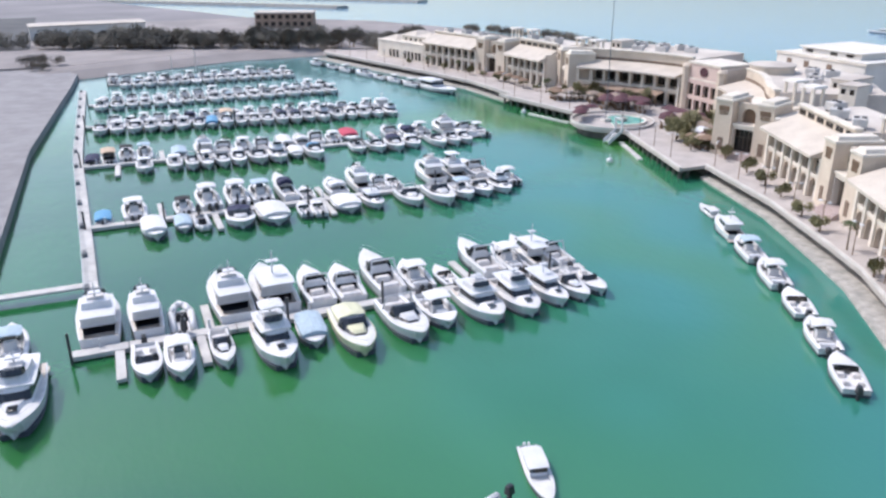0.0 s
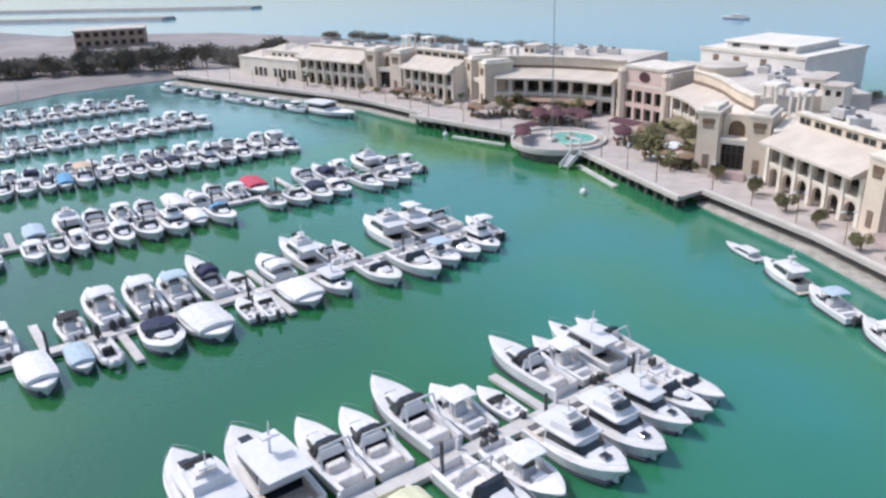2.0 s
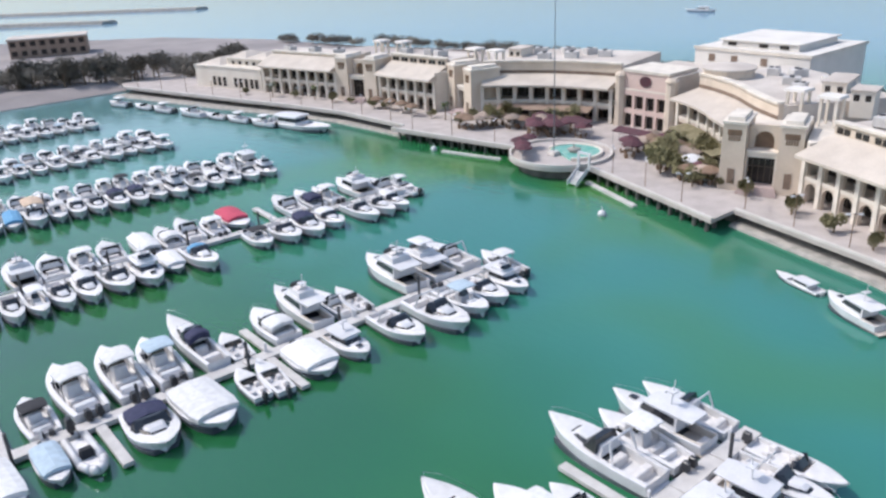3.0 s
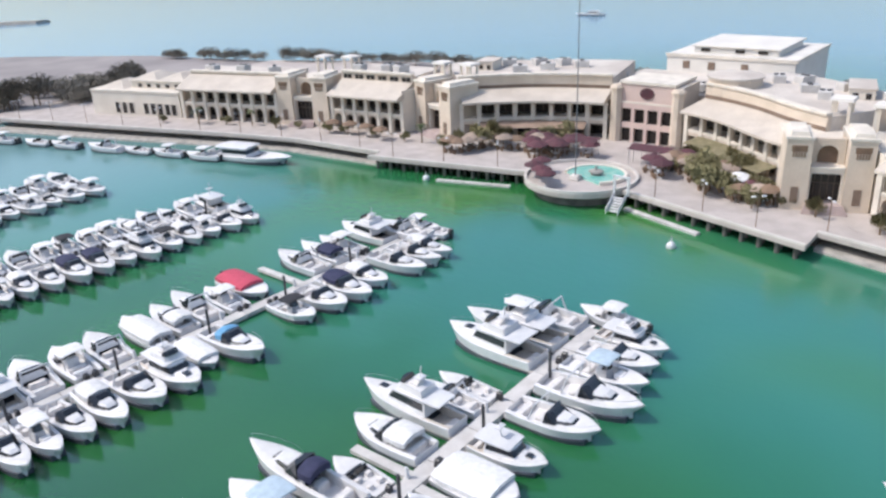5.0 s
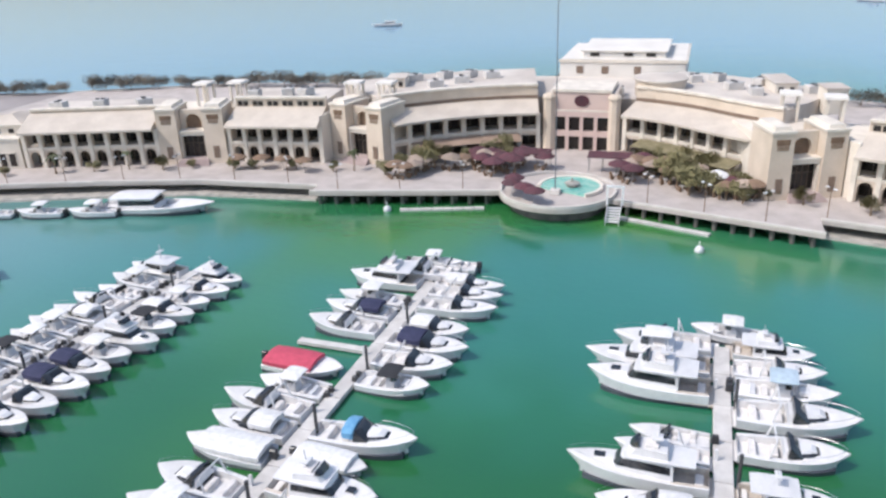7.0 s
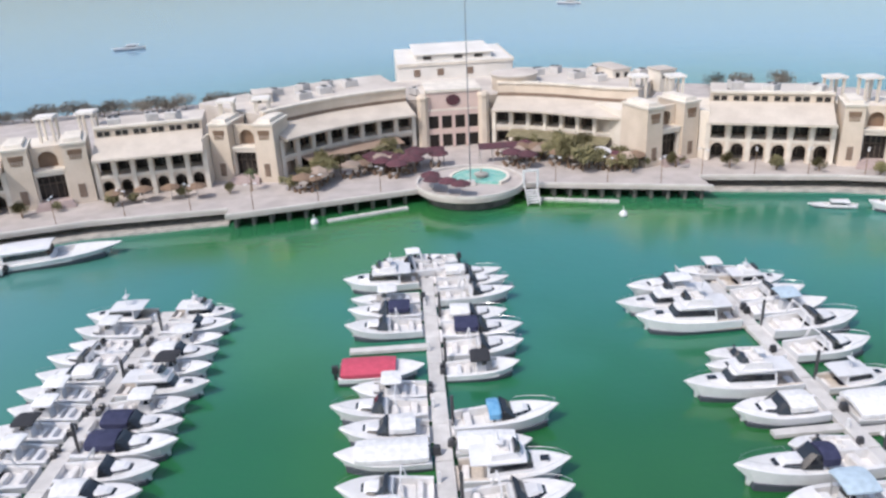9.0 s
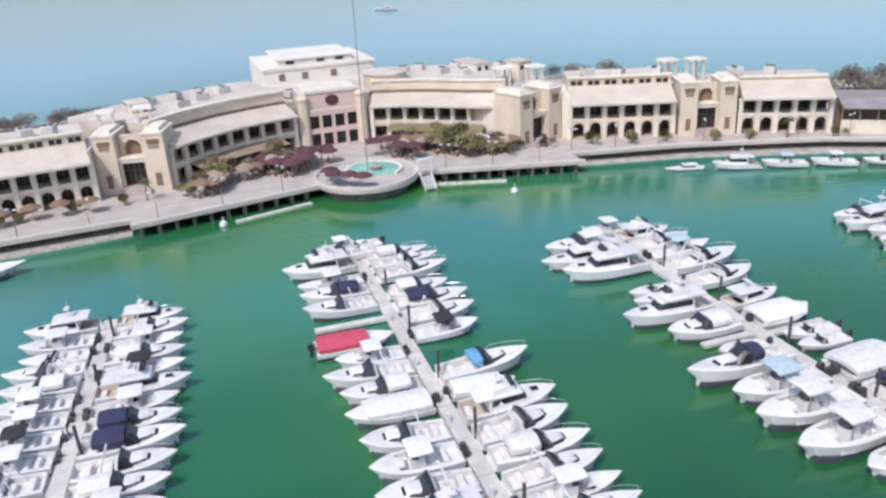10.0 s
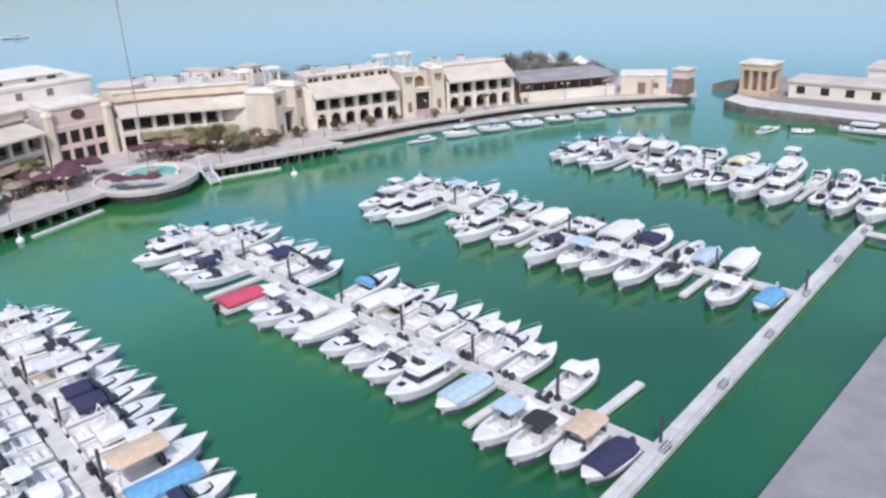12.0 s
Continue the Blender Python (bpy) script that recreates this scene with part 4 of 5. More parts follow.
def console_boat(name, label, L, top_mat, motors=2, hull=GEL):
    beam, fb = L * 0.31, 0.95
    b = base_boat(name, label, L, beam, fb, 0.70, hull)
    bm = B()
    box(bm, -0.1 * L, 0.05 * L, -0.55, 0.55, 0.35, 1.55, taper=0.12, bevel=0.05)
    c = part("console", bm, GEL, b)
    bm = B()
    house(bm, -0.02 * L, 0.055 * L, 0.5, 0.45, 1.5, 2.0, front=0.5)
    part("windscreen", bm, TINT, c)
    part("canopy", canopy_mesh(-0.17 * L, 0.10 * L, beam * 0.38, 2.45), top_mat, b, "flat canopy on a tube frame")
    posts(b, "canopy_post", -0.13 * L, 0.06 * L, beam * 0.33, 0.5, 2.4)
    for x in (-0.24, -0.36):
        bm = B()
        box(bm, x * L, x * L + 0.65, -0.75, 0.75, 0.35, 0.95, taper=0.06, bevel=0.05)
        part("seat", bm, CREAM if x > -0.3 else GEL, b)
    bm = B()
    box(bm, 0.12 * L, 0.22 * L, -0.5, 0.5, fb + 0.1, fb + 0.42, taper=0.08, bevel=0.05)
    part("bow_locker", bm, DECK, b)
    outboards(b, L, motors)
    return b


def express_boat(name, label, L, cover=None, hull=GEL, span=0.35):
    beam, fb = L * 0.30, 1.15
    b = base_boat(name, label, L, beam, fb, 0.44, hull)
    zd = fb * 1.15
    bm = B()
    house(bm, -0.10 * L, 0.30 * L, beam * 0.36, beam * 0.26, zd - 0.1, zd + 0.55, front=2.2, side=0.3)
    part("trunk_cabin", bm, hull, b)
    bm = B()
    house(bm, -0.06 * L, 0.10 * L, beam * 0.41, beam * 0.36, zd + 0.1, zd + 1.0, front=1.1, side=0.22)
    part("windscreen", bm, TINT, b)
    bm = B()
    band(bm, -0.02 * L, 0.30 * L, beam * 0.36, beam * 0.26, zd - 0.1, zd + 0.55, zd + 0.12, zd + 0.34, front=2.2, side=0.3)
    part("side_window", bm, TINT, b)
    for x, w in ((-0.20, 0.75), (-0.40, 1.0)):
        bm = B()
        box(bm, x * L, x * L + 0.8, -w, w, 0.35, 1.1, taper=0.08, bevel=0.06)
        part("seat", bm, CREAM, b)
    if cover:
        part("cockpit_cover", canopy_mesh(-span * L, -0.06 * L, beam * 0.40, zd + 0.75, t=0.5, crown=0.4), cover, b, "fitted canvas cover")
    else:
        bm = B()
        for y in (-beam * 0.42, beam * 0.42):
            tube(bm, (-0.22 * L, y, zd), (-0.17 * L, y * 0.85, zd + 1.5), 0.09, n=6)
        tube(bm, (-0.17 * L, -beam * 0.36, zd + 1.5), (-0.17 * L, beam * 0.36, zd + 1.5), 0.09, n=6)
        part("radar_arch", bm, GEL, b)
    bm = B()
    box(bm, -L / 2 - 0.9, -L / 2 + 0.05, -beam * 0.38, beam * 0.38, 0.28, 0.4)
    part("swim_platform", bm, DECK, b)
    part("bow_rail", rail_mesh(L, beam / 2, fb), STEEL, b)
    return b


def cruiser(name, label, L, fly=True, top=None, hull=GEL):
    beam, fb = L * 0.29, 1.35
    b = base_boat(name, label, L, beam, fb, 0.26, hull, floor=TEAK)
    zd = fb * 1.1
    a = (-0.26 * L, 0.20 * L, beam * 0.40, beam * 0.32, zd - 0.1, zd + 1.5)
    cab = part("cabin", house(B(), *a, front=0.9, side=0.2), GEL, b)
    part("cabin_window", band(B(), *a, zd + 0.5, zd + 1.15, front=0.9, side=0.2), TINT, cab)
    part("trunk_cabin", house(B(), 0.10 * L, 0.36 * L, beam * 0.30, beam * 0.16, zd, zd + 0.6, front=2.0, side=0.25), GEL, b)
    bm = B()
    box(bm, 0.22 * L, 0.30 * L, -0.35, 0.35, zd + 0.55, zd + 0.68, bevel=0.03)
    part("hatch", bm, TINT, b)
    part("cabin_roof", canopy_mesh(-0.40 * L, 0.09 * L, beam * 0.40, zd + 1.62, t=0.14, crown=0.06), GEL, b)
    if fly:
        f = (-0.22 * L, 0.06 * L, beam * 0.32, beam * 0.26, zd + 1.62, zd + 2.3)
        part("flybridge", house(B(), *f, front=0.8, side=0.05), GEL, b)
        part("flybridge_screen", house(B(), -0.02 * L, 0.05 * L, beam * 0.25, beam * 0.2, zd + 2.25, zd + 2.75, front=0.7), TINT, b)
        bm = B()
        box(bm, -0.15 * L, -0.05 * L, -beam * 0.2, beam * 0.2, zd + 2.1, zd + 2.55, taper=0.1)
        part("bench", bm, CREAM, b)
        if top:
            part("hardtop", canopy_mesh(-0.20 * L, 0.02 * L, beam * 0.30, zd + 3.7), top, b, "canopy over the flybridge")
            posts(b, "hardtop_post", -0.17 * L, -0.02 * L, beam * 0.26, zd + 2.0, zd + 3.65)
    bm = B()
    box(bm, -L / 2 - 1.1, -L / 2 + 0.05, -beam * 0.42, beam * 0.42, 0.3, 0.45)
    part("swim_platform", bm, TEAK, b)
    bm = B()
    box(bm, -0.47 * L, -0.40 * L, -beam * 0.3, beam * 0.3, 0.35, 0.95, taper=0.05, bevel=0.05)
    part("seat", bm, CREAM, b)
    bm = B()
    tube(bm, (-0.12 * L, 0, zd + 1.6), (-0.15 * L, 0, zd + 4.2), 0.09, 0.05, n=6)
    box(bm, -0.17 * L, -0.10 * L, -0.5, 0.5, zd + 3.0, zd + 3.12)
    part("mast", bm, GEL, b)
    part("bow_rail", rail_mesh(L, beam / 2, fb, 0.45), STEEL, b)
    return b


def open_boat(name, label, L, floor=DECK, cover=None, hull=GEL, fore=0.28):
    beam, fb = L * 0.34, 0.75
    b = base_boat(name, label, L, beam, fb, 0.62, hull, floor=floor)
    part("windscreen", house(B(), 0.0, 0.10 * L, beam * 0.40, beam * 0.33, fb, fb + 0.55, front=1.0), TINT, b)
    for x in (-0.12, -0.34):
        for y in (-0.5, 0.5):
            bm = B()
            box(bm, x * L, x * L + 0.55, y - 0.28, y + 0.28, 0.35, 0.9, taper=0.05, bevel=0.05)
            part("seat", bm, CREAM, b)
    if cover:
        part("cover", canopy_mesh(-0.47 * L, fore * L, beam * 0.46, fb + 0.5, t=0.35, crown=0.35), cover, b, "fitted canvas boat cover")
    outboards(b, L, 1)
    return b


def bimini_boat(name, label, L, top_mat):
    """A cruiser whose whole after part lies under a long canvas awning."""
    beam, fb = L * 0.31, 1.1
    b = base_boat(name, label, L, beam, fb, 0.5)
    zd = fb * 1.12
    part("trunk_cabin", house(B(), 0.0, 0.30 * L, beam * 0.36, beam * 0.2, zd - 0.1, zd + 0.7, front=1.6, side=0.3), GEL, b)
    part("windscreen", house(B(), -0.02 * L, 0.08 * L, beam * 0.40, beam * 0.34, zd, zd + 1.0, front=0.8), TINT, b)
    part("awning", canopy_mesh(-0.48 * L, 0.06 * L, beam * 0.47, zd + 1.75, crown=0.35), top_mat, b, "long canvas awning")
    posts(b, "awning_post", -0.45 * L, 0.0, beam * 0.42, 0.9, zd + 1.7)
    bm = B()
    box(bm, -0.42 * L, -0.34 * L, -1.0, 1.0, 0.35, 1.0, taper=0.06, bevel=0.05)
    part("seat", bm, CREAM, b)
    outboards(b, L, 2)
    return b


def sailing_yacht(name, label, L, cover):
    beam, fb = L * 0.30, 1.0
    b = base_boat(name, label, L, beam, fb, 0.30)
    zd = fb * 1.1
    part("coach_roof", house(B(), -0.20 * L, 0.22 * L, beam * 0.30, beam * 0.2, zd - 0.05, zd + 0.5, front=1.5, side=0.2), GEL, b)
    part("side_window", band(B(), -0.14 * L, 0.22 * L, beam * 0.30, beam * 0.2, zd - 0.05, zd + 0.5, zd + 0.12, zd + 0.32, front=1.5, side=0.2), TINT, b)
    bm = B()
    tube(bm, (0.06 * L, 0, zd + 0.4), (0.06 * L, 0, zd + 1.25 * L), 0.10, 0.06, n=6)
    tube(bm, (0.06 * L, -0.9, zd + 0.7 * L), (0.06 * L, 0.9, zd + 0.7 * L), 0.04, n=4)
    part("mast", bm, STEEL, b)
    bm = B()
    tube(bm, (0.05 * L, 0, zd + 1.4), (-0.36 * L, 0, zd + 1.3), 0.2, 0.14, n=7)
    part("boom", bm, cover, b, "boom with the furled sail under its cover")
    bm = B()
    for p in ((0.49, 0.0), (-0.49, 0.0), (0.04, 0.135), (0.04, -0.135)):
        tube(bm, (p[0] * L, p[1] * L, zd), (0.06 * L, 0, zd + 1.22 * L), 0.02, n=3)
    part("rigging", bm, STEEL, b)
    return b


def dinghy(name, label, L, mat):
    b = thing(name, label, "boat", group="boats in the marina")
    bm = B()
    pts = [Vector((-L / 2, -0.6, 0.3)), Vector((L * 0.2, -0.65, 0.32)), Vector((L * 0.42, -0.35, 0.42)), Vector((L * 0.5, 0, 0.46)), Vector((L * 0.42, 0.35, 0.42)), Vector((L * 0.2, 0.65, 0.32)), Vector((-L / 2, 0.6, 0.3))]
    for p, q in zip(pts, pts[1:]):
        tube(bm, p, q, 0.24, n=8)
    part("tube", bm, mat, b, smooth=True)
    bm = box(B(), -L / 2, L * 0.38, -0.5, 0.5, 0.05, 0.2)
    part("floor", bm, DECK, b)
    bm = box(B(), -0.3, 0.2, -0.4, 0.4, 0.2, 0.7, taper=0.06, bevel=0.04)
    part("seat", bm, BLACKC, b)
    outboards(b, L, 1)
    return b


def patrol_boat(name, label, L):
    """A long flat workboat with a low cabin aft."""
    beam, fb = L * 0.22, 0.9
    b = base_boat(name, label, L, beam, fb, 0.66)
    part("cabin", house(B(), -0.30 * L, 0.04 * L, beam * 0.38, beam * 0.36, 0.8, 2.3, front=0.5), GEL, b)
    part("cabin_window", band(B(), -0.30 * L, 0.04 * L, beam * 0.38, beam * 0.36, 0.8, 2.3, 1.4, 2.0, front=0.5), TINT, b)
    part("cabin_roof", canopy_mesh(-0.36 * L, 0.03 * L, beam * 0.42, 2.42), GEL, b)
    outboards(b, L, 2, GEL)
    return b


KINDS = {
    "k": (console_boat("centre_console_boat", "white centre-console boat with a white canopy moored at the pontoon", 8.6, WHITEC), 3.5, 8.6),
    "j": (console_boat("centre_console_boat", "white centre-console boat with a black canopy moored at the pontoon", 8.8, BLACKC), 3.5, 8.8),
    "p": (console_boat("centre_console_boat", "white centre-console boat with a pale blue canopy", 8.6, PALEBLUE), 3.5, 8.6),
    "e": (express_boat("express_cruiser", "white express cruiser with dark windscreen and radar arch", 10.2), 3.9, 10.2),
    "d": (express_boat("express_cruiser", "white express cruiser under a navy cockpit cover", 9.8, NAVY), 3.8, 9.8),
    "g": (express_boat("express_cruiser", "white express cruiser under a white cockpit cover", 10.0, WHITEC), 3.8, 10.0),
    "b": (express_boat("express_cruiser", "white express cruiser with a small blue canopy at the helm", 10.0, BLUE, GEL, 0.17), 3.8, 10.0),
    "m": (express_boat("express_cruiser", "white express cruiser with a small navy canopy at the helm", 10.4, NAVY, GEL, 0.18), 3.8, 10.4),
    "c": (cruiser("cabin_cruiser", "white cabin cruiser with flybridge and dark windows", 12.5), 4.4, 12.5),
    "h": (cruiser("cabin_cruiser", "white cabin cruiser with a white canopy over its flybridge", 12.0, True, WHITEC), 4.3, 12.0),
    "f": (cruiser("cabin_cruiser", "low white cabin cruiser with dark wraparound windows", 11.5, False), 4.1, 11.5),
    "y": (cruiser("motor_yacht", "large white motor yacht with a flybridge hardtop", 16.5, True, GEL), 5.3, 16.5),
    "o": (open_boat("open_motorboat", "small white open motorboat with cream seats", 6.8), 3.0, 6.8),
    "a": (open_boat("open_motorboat", "small open motorboat under a pale blue cover", 7.2, cover=PALEBLUE), 3.1, 7.2),
    "u": (open_boat("open_motorboat", "small open motorboat under a bright blue cover", 7.2, cover=BLUE), 3.1, 7.2),
    "x": (open_boat("open_motorboat", "small open motorboat under a dark navy cover", 7.0, cover=NAVY), 3.1, 7.0),
    "w": (open_boat("open_motorboat", "white open motorboat under a white cover", 7.4, cover=WHITEC), 3.1, 7.4),
    "r": (open_boat("open_motorboat", "white motorboat under a fitted red canvas cover", 8.4, cover=RED, fore=0.16), 4.0, 8.4),
    "n": (express_boat("express_cruiser", "pale yellow express cruiser with a yellow deck", 11.5, YELLOW, YELLOW), 4.2, 11.5),
    "q": (bimini_boat("awning_boat", "motorboat under a tan canvas awning", 9.0, ORANGE), 4.0, 9.0),
    "s": (sailing_yacht("sailing_yacht", "white sailing yacht with furled sail under a blue cover", 11.0, BLUE), 3.9, 11.0),
    "z": (sailing_yacht("sailing_yacht", "white sailing yacht with furled sail under a white cover", 9.6, WHITEC), 3.6, 9.6),
    "t": (dinghy("inflatable_dinghy", "small grey inflatable dinghy with an outboard", 4.0, RUBBER), 2.4, 4.0),
    "v": (dinghy("inflatable_dinghy", "small white inflatable dinghy", 4.2, GEL), 2.4, 4.2),
    "l": (patrol_boat("long_workboat", "long narrow white workboat lying along the quay", 18.0), 4.6, 18.0),
}
USED = set()
BEAM = {code: max(2 * max(v.co.y for v in o.data.vertices) for o in kind[0].children if o.name.startswith(("hull", "tube"))) for code, kind in KINDS.items()}


def moor(code, x, y, heading, size=1.0, beam=None):
    """Places a boat of a kind with its bow along heading (degrees); a beam in metres fits it to its berth."""
    proto = KINDS[code][0]
    m = pose(x, y, 0, random.uniform(-0.6, 0.6), random.uniform(-1.2, 1.2), heading)
    if code not in USED:
        USED.add(code)
        proto.matrix_basis = m
        ob = proto
    else:
        ob = copy_thing(proto, m)
    wide = beam / BEAM[code] if beam else size * 1.28
    ob.scale = (size * 0.98, wide, size * 1.08)
    return ob


# ---- pontoons ----
PANEL = {}


def pontoon(line, x_tip, x_root, width=1.5):
    """A pontoon along the local x of a pose in plan."""
    p = thing("pontoon", "straight floating concrete pontoon with boats moored on both sides", "pontoon", line, "pontoons")
    n = int((x_tip - x_root) / 5)
    step = (x_tip - x_root) / n
    for i in range(n):
        if width not in PANEL:
            bm = B()
            box(bm, 0.03, 4.95, -width / 2, width / 2, 0.1, 0.62, bevel=0.03)
            o = part("deck_panel", bm, CONC, p)
            PANEL[width] = o.data
        else:
            o = piece("deck_panel", PANEL[width], p)
        o.matrix_basis = pose(x_root + i * step, 0, random.uniform(-0.015, 0.015)) @ Matrix.Diagonal((step / 5, 1, 1, 1))
        if i % 2 == 0:
            if "post" not in PANEL:
                bm = B()
                box(bm, -0.14, 0.14, -0.14, 0.14, 0.62, 1.6, taper=0.03)
                o = part("service_pedestal", bm, GEL, p)
                PANEL["post"] = o.data
                bm = B()
                tube(bm, (0, 0, -2), (0, 0, 3.4), 0.15, n=8)
                o2 = part("mooring_post", bm, PILE, p)
                PANEL["pile"] = o2.data
            else:
                o, o2 = piece("service_pedestal", PANEL["post"], p), piece("mooring_post", PANEL["pile"], p)
            o.matrix_basis = pose(x_root + (i + 0.5) * step, width / 2 - 0.2, 0)
            o2.matrix_basis = pose(x_root + i * step, -width / 2 - 0.3, 0)
    return p


def finger(p, x, side, length):
    if "finger" not in PANEL:
        bm = box(B(), -0.45, 0.45, 0, 8.0, 0.15, 0.55, bevel=0.03)
        o = part("finger_pier", bm, CONC, p)
        PANEL["finger"] = o.data
    else:
        o = piece("finger_pier", PANEL["finger"], p)
    o.matrix_basis = pose(x, side * 0.76, 0) @ Matrix.Diagonal((1, side * length / 8.0, 1, 1))


def put(code, line, turn, along, out, heading, size, beam=None):
    at = line @ Vector((-along, out, 0))
    return moor(code, at.x, at.y, heading + turn, size, beam)


def berth(p, line, turn, side, plan):
    """Moors boats by a plan: kind, place along the pontoon, how far the outer end lies from its middle, and a beam where one stands out. Capitals lie bow in; | is a finger pier."""
    words = [(w[0], *(float(v) for v in (w[1:] + "/0").split("/")[:3])) for w in plan.split()]
    for k, (code, along, reach, broad) in enumerate(words):
        if code == "|":
            finger(p, -along, side, reach)
            continue
        proto, slot, length = KINDS[code.lower()]
        size = (reach - 0.95) / length
        beside = [words[j] for j in (k - 1, k + 1) if 0 <= j < len(words)]
        room = [2 * abs(along - w[1]) - 1.0 if w[0] == "|" else abs(along - w[1]) for w in beside]
        beam = broad or max(2.2, min(0.97 * min(room), 0.43 * size * length))
        out = side * 90 if code.islower() else -side * 90
        put(code.lower(), line, turn, along, side * (0.95 + length * size / 2), out + random.uniform(-3, 3), size, beam)


def fill(line, turn, x0, x1, codes, side):
    """Moors small boats close together between two places, in turn from a string of kinds."""
    x, i = x0, 0
    while x > x1:
        code = codes[i % len(codes)]
        i += 1
        if code == ".":
            x -= 3.0
            continue
        proto, slot, length = KINDS[code]
        size = random.uniform(6.6, 8.6) / length
        x -= slot * size / 2 + 0.2
        put(code, line, turn, -x, side * (0.95 + length * size / 2), side * 90 + random.uniform(-4, 4), size)
        x -= slot * size / 2 + 0.2


ROWS = [
    # y abreast of the tip, turn in degrees, tip, root, southern side, northern side
    (-67.3, 0.0, -52.5, -111.0,
     "o54.6/8.6 e57.4/9.4 f60.5/9.6 c64.6/10.6 c69.2/10.8 k74.2/9.4 e78.3/11.4 n84.0/12.0 a88.0/8.0 h92.1/11.6 e97.1/9 |98.8/6 k101.2/9.6 o104.2/8.4 |106.6/6",
     "e54.2/9.8 f57.2/10.8 k60.4/9.8 e64/12 |67/7 o69.6/6.6 k73.2/9 e77.1/12.6 e81.6/10.4 e85.2/11.2 f90/13 c94.8/13.2 |97.6/6 v100.2/7.6 c103.8/12.2 c108.4/12.8"),
    (-27.8, 0.0, -46.0, -110.0,
     "c46.6/8.6 e50.3/9.2 p53.8/9.8 e57.8/11.0 e62.6/9.4 f68.5/8.0 w72.8/8.2/4.3 |75.6/7 O77.3/7.6 O79.4/7.0 w84.2/9.4/4.7 d89.0/8.8/4.3 |92.2/7 v94.4/7.6 a97.0/7.2 w101.0/9",
     "e46.8/10.6 y50.7/13.0 c54.9/12.2 o62.4/7.6 e64.8/8.6 c68/12 g72.2/9.2 |74.8/6 o77.2/6.8 m80.2/13.0 p84.2/10.8 k88/11.6 k92.4/11.4 j96.2/8 |99.4/7 k103.2/9.4 u107.6/6.8"),
    (5.4, 2.0, -38.0, -111.0,
     "g38.4/9.4 e41.2/10 e44.4/10.2 g49.4/8.6 d53.2/9.8 e56.8/9.4 j60.6/8.4 b69.4/10.6 w72.8/7.6 c76.4/10.2 e80/9.8 g83.6/9.9 e86.6/9.6 k89.4/9.6 e92/9.8 k95/8.4 k100.2/8.2 |104.8/7.5",
     "c39.0/10.4 k44.4/9.2 d47.6/9.4 e51.2/9.6 |55/8 R59.8/9.6 k63.6/8.2 e67.0/10 g70.2/9 w73.6/9.2 e78/8.8 k81.6/8.8 e85.4/9.2 c89.2/10.0 a93.8/8.0 |97/6.6 p100/9.8 j103.2/9.6 q106.4/8.0 x109.2/7.4"),
    (36.2, 6.0, -42.0, -111.0,
     "c43.2/8.4 e46.6/9.2 k49.8/8.8 g52.8/9.2 j55.9/9.4 c59.4/10.2 k62.6/9.2 d65.6/9.6 d68.8/10.2 e72.0/9.6 g75.0/9.4 k77.8/9.0 q81.0/9.6 u84.2/8.8 m87/9 k90.4/8.8 e93.8/9.4 k97/9 g100.4/9.4 k104/9 e107.4/9.4",
     "f43.6/9 k47.2/8.8 o50.4/8 e53.4/9 g56.6/8.6 k59.8/8.8 k62.8/8.2 j66/8.6 k69/8 e72.2/8.4 k75.6/8 g79/8.4 e82.4/8.4 k85.6/8 d89/8.4 k92.4/8 e95.8/8.4 k99/8 o102/7.6 e105.4/8.4"),
]
for y, turn, tip, root, south, north in ROWS:
    line = pose(0, y + tip * math.tan(radians(turn)), 0, 0, 0, -turn)
    p = pontoon(line, tip, root)
    berth(p, line, -turn, -1, south)
    berth(p, line, -turn, 1, north)
for y, tip, root, south, north in ((70.0, -47.0, -110.0, "kkekgjkepkoezk", "okekgkoegkekj"), (101.0, -52.0, -105.0, "gkpekkgkske", "koekgekjkgo")):
    line = pose(0, y, 0)
    p = pontoon(line, tip, root)
    fill(line, 0, tip, root + 3, south, -1)
    fill(line, 0, tip, root + 3, north, 1)
# the walkway that joins the pontoon roots
walkway = thing("walkway", "long pale concrete walkway joining the pontoon roots", "walkway")
bm = box(B(), -0.8, 0.8, 0.03, 5.87, 0.1, 0.7, bevel=0.03)
crate = box(B(), -0.3, 0.3, -0.7, 0.7, 0.7, 1.25, taper=0.05, bevel=0.04)
me = crate_me = None


def walk_x(y):
    """The walkway leans to the east south of the third pontoon."""
    return float(np.interp(y, [-62, -40, 14, 95], [-108.9, -109.6, -111.6, -111.4]))


for i in range(25):
    if me is None:
        o, o2 = part("deck_panel", bm, CONC, walkway), part("dock_box", crate, RUBBER, walkway, "grey dock box")
        me, crate_me = o.data, o2.data
    else:
        o, o2 = piece("deck_panel", me, walkway), piece("dock_box", crate_me, walkway) if i % 2 == 0 else None
    y = -54.6 + i * 5.9
    o.matrix_basis = pose(walk_x(y), y, 0, 0, 0, math.degrees(math.atan2(walk_x(y) - walk_x(y + 5.9), 5.9)))
    if o2:
        o2.matrix_basis = pose(walk_x(y + 3.2) - 0.4, y + 3.2, 0)
rail = B()
for i in range(48):
    y = -53 + i * 3
    tube(rail, (walk_x(y) - 0.72, y, 0.7), (walk_x(y) - 0.72, y, 1.7), 0.03, n=5)
    if i < 47:
        for z in (1.25, 1.7):
            tube(rail, (walk_x(y) - 0.72, y, z), (walk_x(y + 3) - 0.72, y + 3, z), 0.04, n=5)
part("railing", rail, GEL, walkway)
